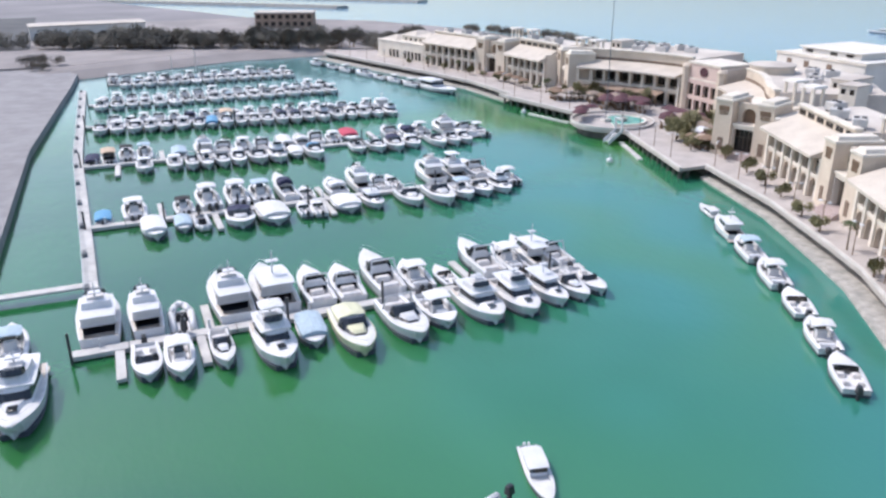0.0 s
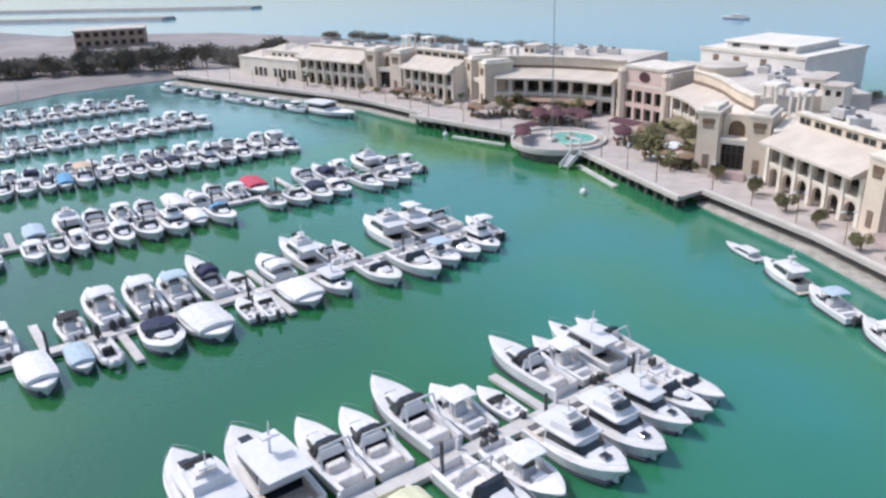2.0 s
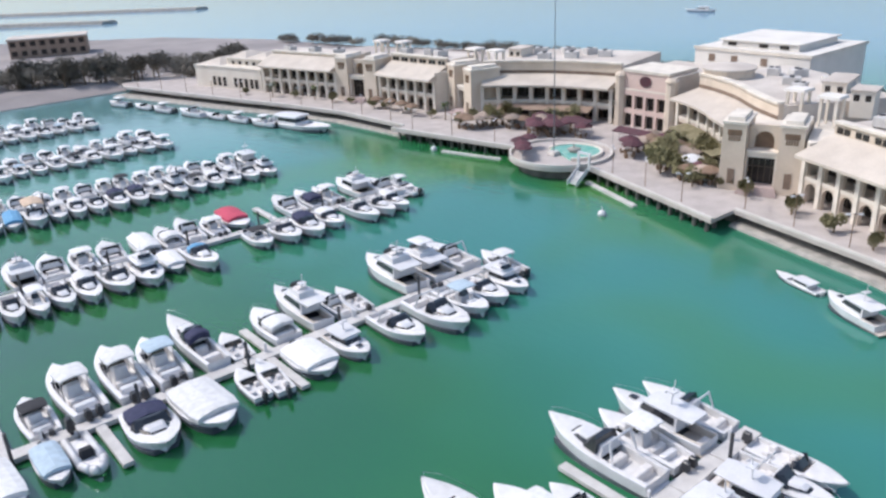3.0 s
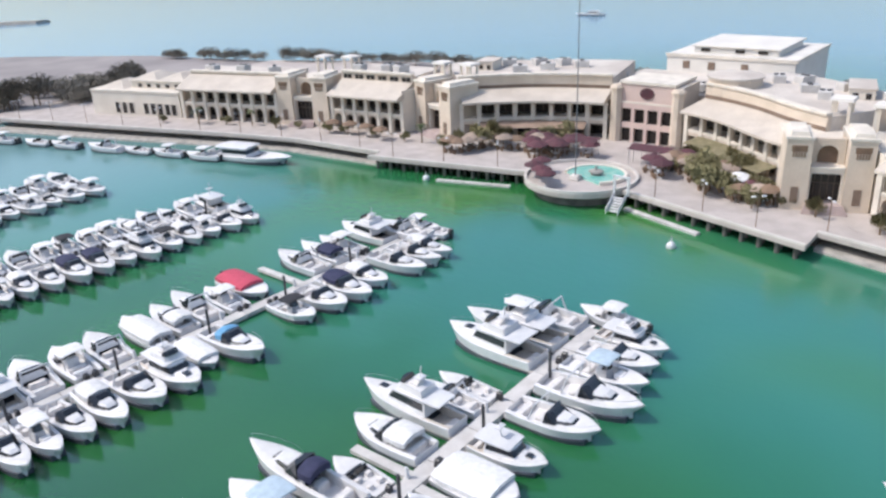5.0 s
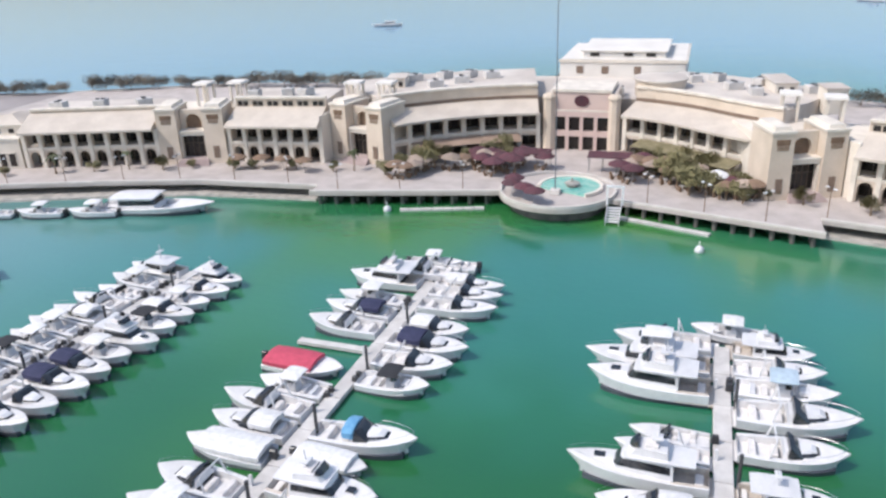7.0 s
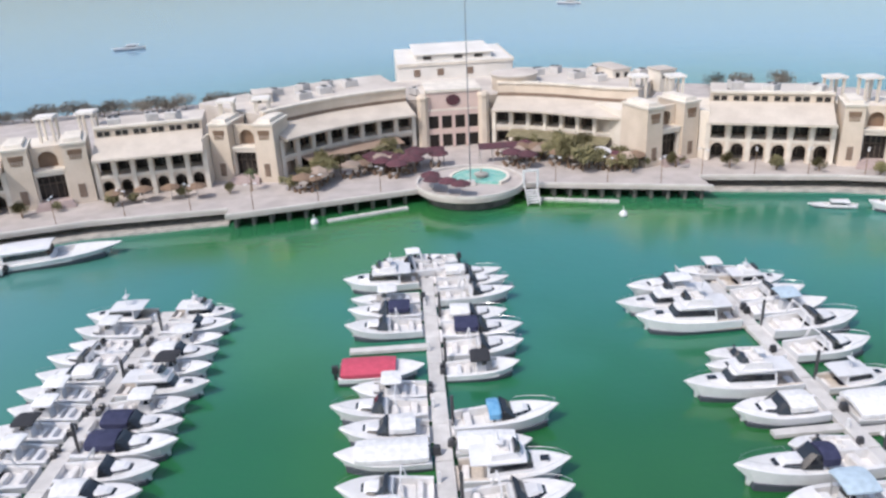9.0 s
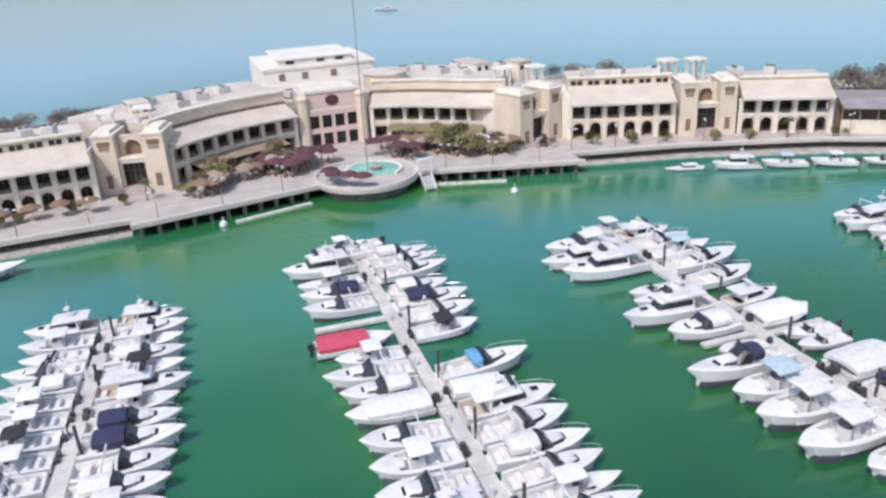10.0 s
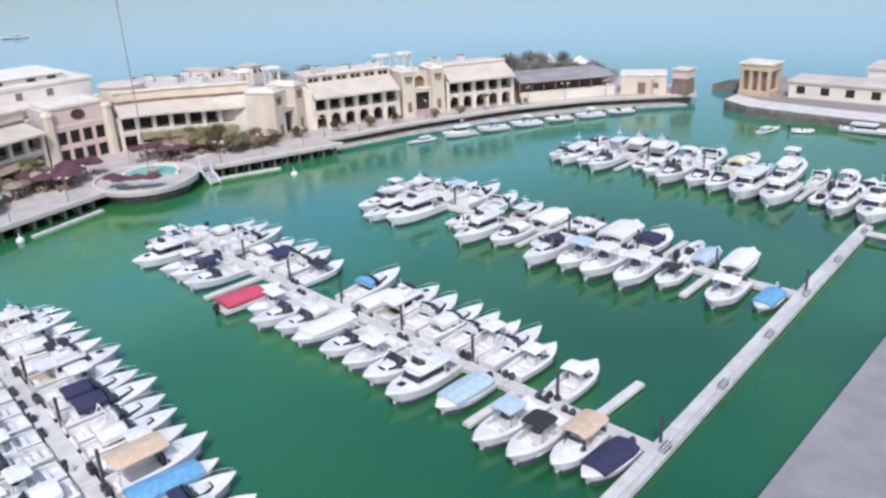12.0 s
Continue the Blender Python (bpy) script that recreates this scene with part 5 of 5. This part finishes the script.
bm = box(B(), -121.0, -110.1, -51.4, -50.0, 0.8, 1.1, bevel=0.03)
part("gangway", bm, CONC, walkway)

# boats along the mall quay
for code, x, y, h, s in (("l", -21.2, 57, 280, 1.1), ("k", -25.5, 66, 106, 0.95), ("k", -27.5, 74.5, 106, 0.9), ("o", -29.5, 82, 106, 1.0), ("e", -32, 90, 106, 0.85), ("k", -35, 100, 106, 0.9), ("o", -37, 108, 106, 1), ("k", -40, 117, 108, 0.9),
                         ("l", -23.0, -55.9, 72, 0.38), ("f", -26.5, -63.7, 68, 0.68), ("p", -29.7, -71.3, 67, 0.9), ("k", -32.9, -78.8, 64, 0.9), ("o", -36.4, -86.2, 62, 1), ("k", -40.2, -93, 60, 0.85), ("o", -44, -99.6, 58, 1), ("l", -95, -109.6, 181, 0.7)):
    moor(code, x, y, h, s)
# boats across the heads of two pontoons, and beyond the root of the southern one
moor("e", -35.6, 7.5, 92, 0.95)
moor("o", -33.2, 4.5, 95, 1.0)
moor("k", -43.4, -28.5, 88, 0.9)
moor("c", -115.0, -75.5, 268, 0.95)
moor("p", -116.6, -63.5, 92, 1.0)
moor("d", -119.0, -75.0, 265, 0.9)
# a workboat and a dinghy lying off the southern pontoon
moor("l", -77.6, -101.2, 256, 0.40)
moor("v", -83.2, -103.6, 200, 1.0)
for code in set(KINDS) - USED:
    for o in [*KINDS[code][0].children_recursive, KINDS[code][0]]:
        bpy.data.objects.remove(o)


# ---- planting ----
def palm(name, h, seed):
    rnd = random.Random(seed)
    t = thing(name, "date palm with a grey trunk and drooping green fronds", "palm tree", group="palms")
    bm = B()
    rings = []
    for k in range(7):
        z = h * k / 6
        r = 0.24 - 0.08 * k / 6 + (0.05 if k == 0 else 0)
        rings.append([(0.15 * math.sin(z * 0.3) + r * math.cos(a), r * math.sin(a), z) for a in np.linspace(0, 2 * math.pi, 7, endpoint=False)])
    loft(bm, rings)
    part("trunk", bm, BARK, t)
    bm = B()
    cx = 0.15 * math.sin(h * 0.3)
    for k in range(26):
        a = rnd.uniform(0, 2 * math.pi)
        rise = rnd.uniform(-0.2, 0.9)
        R = rnd.uniform(2.0, 2.8)
        prev = None
        for j in range(6):
            f = j / 5
            r = R * f
            z = h + rise * R * f * 0.8 - 1.5 * f * f * R * 0.55
            w = 0.42 * (1 - 0.75 * f) * (0.5 if j == 0 else 1)
            c = Vector((cx + r * math.cos(a), r * math.sin(a), z))
            n = Vector((-math.sin(a), math.cos(a), 0)) * w
            cur = (bm.verts.new(c - n - Vector((0, 0, w * 0.6))), bm.verts.new(c), bm.verts.new(c + n - Vector((0, 0, w * 0.6))))
            if prev:
                bm.faces.new((prev[0], prev[1], cur[1], cur[0]))
                bm.faces.new((prev[1], prev[2], cur[2], cur[1]))
            prev = cur
    part("crown", bm, LEAF, t)
    return t


def broadleaf(name, label, h, r, seed, leaf=LEAF2, n=900, category="tree", group="trees"):
    rnd = random.Random(seed)
    t = thing(name, label, category, group=group)
    bm = B()
    tube(bm, (0, 0, 0), (0.1, 0.05, h * 0.45), 0.2, 0.13, n=7)
    limbs = []
    for k in range(6):
        a = rnd.uniform(0, 2 * math.pi)
        e = Vector((math.cos(a) * r * rnd.uniform(0.35, 0.75), math.sin(a) * r * rnd.uniform(0.35, 0.75), h * rnd.uniform(0.55, 0.85)))
        tube(bm, (0.1, 0.05, h * rnd.uniform(0.3, 0.45)), e, 0.1, 0.04, n=5)
        limbs.append(e)
    part("trunk", bm, BARK, t)
    verts, faces = [], []
    for k in range(n):
        c = rnd.choice(limbs)
        d = Vector((rnd.gauss(0, 1), rnd.gauss(0, 1), rnd.gauss(0, 0.7))).normalized() * (r * 0.52 * rnd.random() ** 0.4)
        p = c + d
        a = Vector((rnd.gauss(0, 1), rnd.gauss(0, 1), rnd.gauss(0, 1))).normalized()
        b_ = a.orthogonal().normalized()
        s = rnd.uniform(0.16, 0.34)
        i = len(verts)
        verts += [p - a * s, p + b_ * s * 0.6, p + a * s, p - b_ * s * 0.6]
        faces.append((i, i + 1, i + 2, i + 3))
    me = bpy.data.meshes.new("crown")
    me.from_pydata([tuple(v) for v in verts], [], faces)
    me.materials.append(leaf)
    piece("crown", me, t)
    return t


palms = [palm("date_palm", 6.5, 1), palm("date_palm", 5.0, 2), palm("date_palm", 7.6, 3)]
trees = [broadleaf("shade_tree", "dense green shade tree beside the terrace cafes", 4.6, 2.3, 5), broadleaf("shade_tree", "low spreading green tree on the promenade", 3.4, 2.2, 6)]
dusty = [broadleaf("dusty_tree", "dusty grey-green tree in the belt north of the basin", 6.5, 3.6, 8, DRYLEAF, 700), broadleaf("dusty_tree", "low dusty tree in the belt north of the basin", 4.0, 4.4, 9, DRYLEAF, 1000)]
started = set()


def plant(proto, x, y, z, size=1.0):
    m = pose(x, y, z, 0, 0, random.uniform(0, 360))
    if proto.name in started:
        o = copy_thing(proto, m)
    else:
        started.add(proto.name)
        proto.matrix_basis = m
        o = proto
    o.scale = (size,) * 3
    return o


rng = random.Random(11)
# the row of clipped trees on the corniche behind the mall
for k in range(36):
    y = -84 + k * 7.45 + rng.uniform(-2.2, 2.2)
    x = float(np.interp(y, [-90, -60, -30, 60, 100, 185], [47, 60, 68, 69, 65, 40]))
    for j in range(2 if y > 40 else 1):
        plant(dusty[1], x + rng.uniform(-1, 1), y + j * 3.4, G if y < 137 else 1.95, rng.uniform(0.5, 0.85))
# before the crescents and wings
for side in (1, -1):
    for s, x in ((11, 10), (14, 8.5), (17.5, 7), (21, 4.5), (24, 1.5), (26, -1.5), (29, -3.5), (13, 11.5), (19, 8.5), (23, 5)):
        plant(trees[rng.randrange(2)], x + rng.uniform(-0.8, 0.8), AXIS + side * (s + rng.uniform(-0.6, 0.6)), G, rng.uniform(0.62, 0.92))
for line in ([(-2.0, 30), (-2.5, 45), (-5.0, 60), (-9.5, 75), (-15.5, 92)], [(-4.0, -34), (-7.5, -47), (-13.5, -60), (-20, -76), (-27, -88)]):
    ys = sorted((y, x) for x, y in line)
    count = 11 if line[0][1] > 0 else 9
    for k in range(count):
        y = ys[0][0] + (ys[-1][0] - ys[0][0]) * (k + rng.uniform(-0.3, 0.3)) / (count - 1)
        x = float(np.interp(y, [a for a, _ in ys], [b for _, b in ys]))
        plant(palms[rng.randrange(3)] if rng.random() < 0.2 else trees[1], x + rng.uniform(-0.6, 0.6), y, G, rng.uniform(0.45, 0.75))
for x, y, s in ((-3.8, -23.4, 0.98), (-1.0, -21.6, 1.02), (1.8, -20.2, 1.05), (-3.2, -26.2, 0.82), (4.6, -16.8, 0.8), (-5.0, -28.6, 0.8), (-6.2, -30.8, 0.75), (0.8, 19.2, 0.9)):
    plant(trees[0 if s > 0.8 else 1], x, y, G, s)
# the belt of dusty trees north of the basin
for k in range(26):
    plant(dusty[k % 2], rng.uniform(-27, 2), rng.uniform(-126, -104), G, rng.uniform(0.65, 0.95))
FRONT = ([-200, -105, -62, -8, 2], [190, 176, 158, 129, 128])
for k in range(110):
    x = rng.uniform(-120, 2)
    plant(dusty[k % 2], x, float(np.interp(x, *FRONT)) + 7 * rng.random(), 1.9, rng.uniform(0.8, 1.25))


def thicket(name, label, n):
    """The crowded depth of the belt, past counting: leaf clumps over short stems, as one mesh."""
    verts, faces = [], []
    for k in range(n):
        x = rng.uniform(-215, 2)
        c = Vector((x, float(np.interp(x, *FRONT)) + 3 + 24 * rng.random() ** 1.4, 1.9))
        h, r = rng.uniform(3.2, 6.4), rng.uniform(2.2, 3.8)
        i = len(verts)
        verts += [c + Vector((0.15, 0, 0)), c + Vector((-0.1, 0.13, 0)), c + Vector((-0.1, -0.13, 0)), c + Vector((0, 0, h * 0.7))]
        faces += [(i, i + 1, i + 3), (i + 1, i + 2, i + 3), (i + 2, i, i + 3)]
        for j in range(230):
            d = Vector((rng.gauss(0, 1), rng.gauss(0, 1), rng.gauss(0, 1))).normalized() * rng.random() ** 0.4
            p = c + Vector((d.x * r, d.y * r, h * 0.58 + d.z * h * 0.42))
            u = Vector((rng.gauss(0, 1), rng.gauss(0, 1), rng.gauss(0, 1))).normalized()
            v = u.orthogonal().normalized()
            s = rng.uniform(0.22, 0.5)
            i = len(verts)
            verts += [p - u * s, p + v * s * 0.6, p + u * s, p - v * s * 0.6]
            faces.append((i, i + 1, i + 2, i + 3))
    me = bpy.data.meshes.new(name)
    me.from_pydata([tuple(v) for v in verts], [], faces)
    me.materials.append(DRYLEAF)
    return tagged(new(name, me), label, "trees", kind="stuff")


thicket("tree_belt", "dense belt of dusty grey-brown trees north of the basin", 210)
for k in range(26):
    plant(palms[k % 3], rng.uniform(-205, -142), rng.uniform(-40, 135), 1.55, rng.uniform(0.8, 1.1))


for x, y in ((-123, 128), (-126, 131), (-119, 138)):
    plant(dusty[1], x, y, 1.6 if y < 134 else 1.95, 0.6)
for x in (-128, -124):
    plant(dusty[1], x, 140, 1.95, 0.7)


# ---- terrace furniture ----
def parasol(name, label, mat):
    t = thing(name, label, "parasol", group="parasols on the terraces")
    bm = B()
    tube(bm, (0, 0, 0), (0, 0, 2.7), 0.05, n=6)
    part("pole", bm, STEEL, t)
    bm = B()
    loft(bm, [[(r * math.cos(a), r * math.sin(a), z) for a in np.linspace(0, 2 * math.pi, 8, endpoint=False)] for r, z in ((1.75, 2.1), (1.7, 2.25), (0.9, 2.62), (0.08, 2.9))])
    part("canopy", bm, mat, t)
    bm = B()
    loft(bm, [[(r * math.cos(a), r * math.sin(a), z) for a in np.linspace(0, 2 * math.pi, 12, endpoint=False)] for r, z in ((0.45, 0), (0.45, 0.1), (0.06, 0.14))])
    part("base", bm, CONC, t)
    return t


def cafe_table(name):
    t = thing(name, "round cafe table with four dark chairs", "cafe table", group="cafe tables")
    bm = B()
    loft(bm, [[(r * math.cos(a), r * math.sin(a), z) for a in np.linspace(0, 2 * math.pi, 12, endpoint=False)] for r, z in ((0.45, 0.70), (0.45, 0.75))])
    part("tabletop", bm, WHITEC, t)
    bm = B()
    tube(bm, (0, 0, 0), (0, 0, 0.7), 0.05, n=6)
    part("leg", bm, STEEL, t)
    for k in range(4):
        a = k * math.pi / 2
        bm = B()
        cx, cy = 0.8 * math.cos(a), 0.8 * math.sin(a)
        box(bm, cx - 0.22, cx + 0.22, cy - 0.22, cy + 0.22, 0.0, 0.45, taper=0.02)
        box(bm, cx * 1.25 - 0.2, cx * 1.25 + 0.2, cy * 1.25 - 0.2, cy * 1.25 + 0.2, 0.45, 0.9, taper=0.1)
        part("chair", bm, WOOD, t)
    return t


shades = [parasol("parasol", "maroon canvas parasol over a cafe table", MAROON), parasol("parasol", "white canvas parasol over a cafe table", WHITEC), parasol("parasol", "dark brown canvas parasol over a cafe table", WOOD), parasol("parasol", "tan canvas parasol over a cafe table", TAN)]
table = cafe_table("cafe_table")
for side in (1, -1):
    for k in range(20):
        s = 4 + rng.uniform(0, 24)
        x = 13.5 - s * s * 0.017 - rng.uniform(2.5, 9.5)
        x = max(x, -4.0)
        which = shades[0 if s < 12 and rng.random() < 0.8 else rng.choice((2, 2, 3, 3, 2, 3, 0, 2))]
        plant(which, x, AXIS + side * s, G, rng.uniform(0.9, 1.15))
        plant(table, x + 0.1, AXIS + side * s + 0.6, G, 1.0)
    for k in range(4 if side > 0 else 0):
        y = AXIS + side * (44 + k * 4.2)
        x = -3.4 - k * 0.12
        plant(shades[rng.choice((3, 2, 2))], x + rng.uniform(-0.5, 0.5), y, G, 0.95)
plant(shades[1], -1.2, -27.2, G, 1.15)
for x, y in ((2.4, 4.4), (4.0, 7.0), (0.2, 7.4), (2.6, 9.8), (5.6, 4.0), (2.4, -12.6), (0.4, -14.8)):
    plant(shades[0], x, y, G, 1.1)
    plant(table, x + 0.1, y + 0.6, G, 1.0)
for k in range(4):
    a = 1.75 + k * 0.36
    plant(shades[0], -5.6 + (6.6 + 0.7 * (k % 2)) * math.cos(a), AXIS + (6.6 + 0.7 * (k % 2)) * math.sin(a), G + 0.1, 0.95)

# maroon awnings at the foot of the centre block
for y0, y1 in ((AXIS + 3, AXIS + 9.5), (AXIS - 10, AXIS - 3)):
    aw = thing("awning", "long maroon canvas awning on posts before the centre block", "awning")
    bm = B()
    loft(bm, [[(4.4, y, G + 2.6), (6.6, y, G + 3.1), (6.6, y, G + 3.2), (4.4, y, G + 2.72)] for y in np.linspace(y0, y1, 6)])
    part("canvas", bm, MAROON, aw)
    for y in np.linspace(y0 + 0.2, y1 - 0.2, 4):
        part("post", tube(B(), (4.6, y, G), (4.6, y, G + 2.66), 0.06, n=6), STEEL, aw)
        part("post", tube(B(), (6.4, y, G), (6.4, y, G + 3.06), 0.06, n=6), STEEL, aw)

# flagpole on the round terrace
pole = thing("flagpole", "tall slender grey flagpole on the round terrace", "flagpole", pose(-7.2, AXIS + 0.1, G + 0.1))
bm = B()
tube(bm, (0, 0, 0), (0, 0, 44), 0.10, 0.04, n=10)
part("pole", bm, RUBBER, pole)
bm = B()
box(bm, -0.8, 0.8, -0.8, 0.8, 0.1, 0.7, taper=0.1)
part("base", bm, PAVE_PALE, pole)

# roof plant
def roof_unit(name):
    t = thing(name, "grey ventilation unit on the flat mall roof", "roof unit", group="roof units")
    part("casing", box(B(), -1.4, 1.4, -1.0, 1.0, 0.25, 1.6, bevel=0.05), CONC, t)
    for y in (-0.5, 0.5):
        bm = B()
        loft(bm, [[(r * math.cos(a), y + r * math.sin(a), z) for a in np.linspace(0, 2 * math.pi, 10, endpoint=False)] for r, z in ((0.4, 1.6), (0.4, 1.8))])
        part("fan_cowl", bm, PILE, t)
    bm = box(B(), -1.2, 1.2, -0.9, -0.7, 0, 0.25)
    box(bm, -1.2, 1.2, 0.7, 0.9, 0, 0.25)
    part("skid", bm, PILE, t)
    return t


unit = roof_unit("roof_unit")
for side in (1, -1):
    for s, x, z in ((48, 9, 10.3), (53, 8, 10.3), (58, 7, 10.3), (24, 24, 10.1), (28, 20, 10.1), (12, 34, 7.6), (5, 30, 7.6), (28.9, 28.5, 10.1), (33, 25, 10.1), (23, 31, 10.1), (18.5, 30.5, 10.1), (36.5, 21.5, 10.1)):
        if side < 0 and s > 40:
            x -= 5 + (s - 48) * 0.5
        plant(unit, x + rng.uniform(-1, 1), AXIS + side * (s + rng.uniform(-1, 1)), G + z, 1.0)
for x, y, z in ((1, 74, 9.3), (-1, 82, 9.3), (-4, 89, 9.3), (-7, -78, 9.3), (-10, -84, 9.3)):
    plant(unit, x, y, G + z, 1.0)


for x, y, w, d, h in ((17.3, -43.8, 4.2, 3.2, 2.2), (25.0, -36.5, 8.0, 3.6, 1.8), (20.5, 31.0, 5.0, 3.2, 1.9)):
    rb = thing("stair_head", "small pale rendered stair head on the flat roof", "roof building", pose(x, y, G + 8.4, 0, 0, 12))
    part("wall", box(B(), -w / 2, w / 2, -d / 2, d / 2, 0, h + 1.7), STUCCO_PALE, rb)
    part("roof", box(B(), -w / 2 - 0.2, w / 2 + 0.2, -d / 2 - 0.2, d / 2 + 0.2, h + 1.7, h + 1.95), ROOF, rb)
    for k in (-1, 1):
        part("window", box(B(), -w / 2 - 0.04, -w / 2 + 0.04, k * d / 4 - 0.4, k * d / 4 + 0.4, h + 0.3, h + 1.2), GLASS, rb)


for x, y in ((12, 30), (11.5, 36), (9.5, 59), (7.5, 65), (10.5, -37), (8.5, -43), (-1, -67), (-3, -72)):
    lan = thing("roof_lantern", "small pale open lantern pavilion on the tower roof", "lantern", pose(x, y, G + 8.4))
    for sx in (-1.1, 1.1):
        for sy in (-1.1, 1.1):
            part("pier", box(B(), sx - 0.2, sx + 0.2, sy - 0.2, sy + 0.2, 0, 4.0), STUCCO_PALE, lan)
    part("roof", box(B(), -1.6, 1.6, -1.6, 1.6, 4.0, 4.4, taper=0.1), WHITE_WALL, lan)

# lamps on the promenade
def street_lamp(name):
    t = thing(name, "slim brown promenade lamp with two heads", "street lamp", group="promenade lamps")
    bm = B()
    tube(bm, (0, 0, 0), (0, 0, 4.2), 0.07, 0.05, n=7)
    part("pole", bm, WOOD, t)
    bm = B()
    tube(bm, (0, -0.7, 4.2), (0, 0.7, 4.2), 0.04, n=5)
    part("arm", bm, PILE, t)
    for y in (-0.7, 0.7):
        bm = B()
        box(bm, -0.16, 0.16, y - 0.3, y + 0.3, 4.1, 4.24, taper=0.04)
        part("lamp_head", bm, GEL, t)
    return t


lamp = street_lamp("street_lamp")
for edge in (north_front, south_front):
    ys = sorted((y, x) for x, y in edge)
    for k in range(13):
        y = edge[0][1] + (edge[-1][1] - edge[0][1]) * (k + 0.6) / 13
        plant(lamp, float(np.interp(y, [a for a, _ in ys], [b for _, b in ys])) + 1.6, y, G)

# ---- around the basin ----
def plain_building(name, label, x, y, z, w, d, h, mat, rot=0, floors=2, bays=5):
    t = thing(name, label, "building", pose(x, y, z, 0, 0, rot))
    part("wall", box(B(), -w / 2, w / 2, -d / 2, d / 2, 0, h), mat, t)
    part("roof", box(B(), -w / 2 - 0.4, w / 2 + 0.4, -d / 2 - 0.4, d / 2 + 0.4, h, h + 0.5), ROOF, t)
    me = None
    for f in range(floors):
        for k in range(bays):
            for sy in (-1, 1):
                if me is None:
                    o = part("window", box(B(), -0.9, 0.9, -0.06, 0.06, 0, 1.7), GLASS, t)
                    me = o.data
                else:
                    o = piece("window", me, t)
                o.matrix_basis = pose(-w / 2 + (k + 0.5) * w / bays, sy * d / 2, 1.0 + f * h / floors)
    return t


plain_building("club_house", "long brownish building behind the tree belt", -26, 229, 1.9, 26, 12, 6.4, BROWN, -20, 2, 8)
plain_building("store_house", "long grey low building behind the tree belt", -110, 225, 1.9, 44, 14, 5, WHITE_WALL, 5, 1, 9)
def pillared_tower(x, y, z):
    """The gatehouse at the mouth: a plinth, pillars round a dark core, and a heavy attic."""
    t = thing("spit_tower", "tan stone gatehouse with pillars at the harbour mouth", "tower", pose(x, y, z) @ Matrix.Diagonal((0.74, 0.74, 0.78, 1)))
    part("plinth", box(B(), -5, 5, -4.5, 4.5, 0, 1.5, bevel=0.1), SANDSTONE, t)
    # core coloured dark for the shade between the pillars
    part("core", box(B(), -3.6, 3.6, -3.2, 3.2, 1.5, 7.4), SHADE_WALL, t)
    shaft = None
    for px in (-4.2, -1.4, 1.4, 4.2):
        for py in (-3.8, 3.8):
            if shaft is None:
                o = part("pillar", box(B(), -0.55, 0.55, -0.55, 0.55, 1.5, 7.4, taper=0.06), SANDSTONE, t)
                shaft = o.data
            else:
                o = piece("pillar", shaft, t)
            o.matrix_basis = pose(px, py, 0)
    part("attic", box(B(), -5, 5, -4.5, 4.5, 7.4, 9.2, taper=0.1), SANDSTONE, t)
    part("cornice", box(B(), -5.3, 5.3, -4.8, 4.8, 9.2, 9.6), TRIM, t)


pillared_tower(-64.2, -128.5, 1.7)
plain_building("spit_store", "low dark grey store beside the gatehouse", -60.8, -133.5, 1.7, 3.4, 6, 5.6, QUAYWALL, 0, 2, 2)
plain_building("spit_hall", "low tan hall beside the gatehouse on the spit", -84, -133, 1.7, 26, 9, 3.4, STUCCO_PALE, 2, 1, 5)
plain_building("spit_hall", "low white-roofed hall on the spit", -104, -146, 1.7, 40, 12, 5.6, WHITE_WALL, 3, 1, 9)
plain_building("spit_hall", "low white-roofed store on the spit", -152, -140, 1.7, 46, 12, 4.0, WHITE_WALL, 3, 1, 9)

# low dark rock groyne across the mouth
bm = B()
loft(bm, [[(x, y - 2.4, -2), (x, y + 2.4, -2), (x, y + 1.2, h), (x, y - 1.2, h)] for x, y, h in ((-62, -139, 2.4), (-57, -138.4, 2.8), (-53, -137.6, 2.5), (-49.5, -137, 1.4))])
setting("breakwater_mouth", bm, QUAYWALL, "low dark rock groyne behind the harbour mouth", "breakwater")

# white tents among the trees at the back of the point
def tent(name, x, y):
    t = thing(name, "white peaked canvas tent on slim posts", "tent", pose(x, y, G, 0, 0, 20), group="tents on the point")
    part("canopy", loft(B(), [[(r * sx, r * 0.8 * sy, z) for sx, sy in ((-1, -1), (1, -1), (1, 1), (-1, 1))] for r, z in ((3.6, 2.6), (3.6, 3.0), (1.6, 3.9), (0.1, 5.2))]), WHITEC, t)
    for sx in (-3.4, 3.4):
        for sy in (-2.7, 2.7):
            part("post", tube(B(), (sx, sy, 0), (sx, sy, 2.65), 0.08, n=6), STEEL, t)


tent("tent", -5.0, -127.0)
tent("tent", -14.5, -127.8)

# small boat lying across the head of the third pontoon
moor("k", -32.6, 6.6, -86, 0.82)

# ships far out
for x, y, h in ((212, 110, 100), (300, -95, 60)):
    moor("l", x, y, h, 0.75)
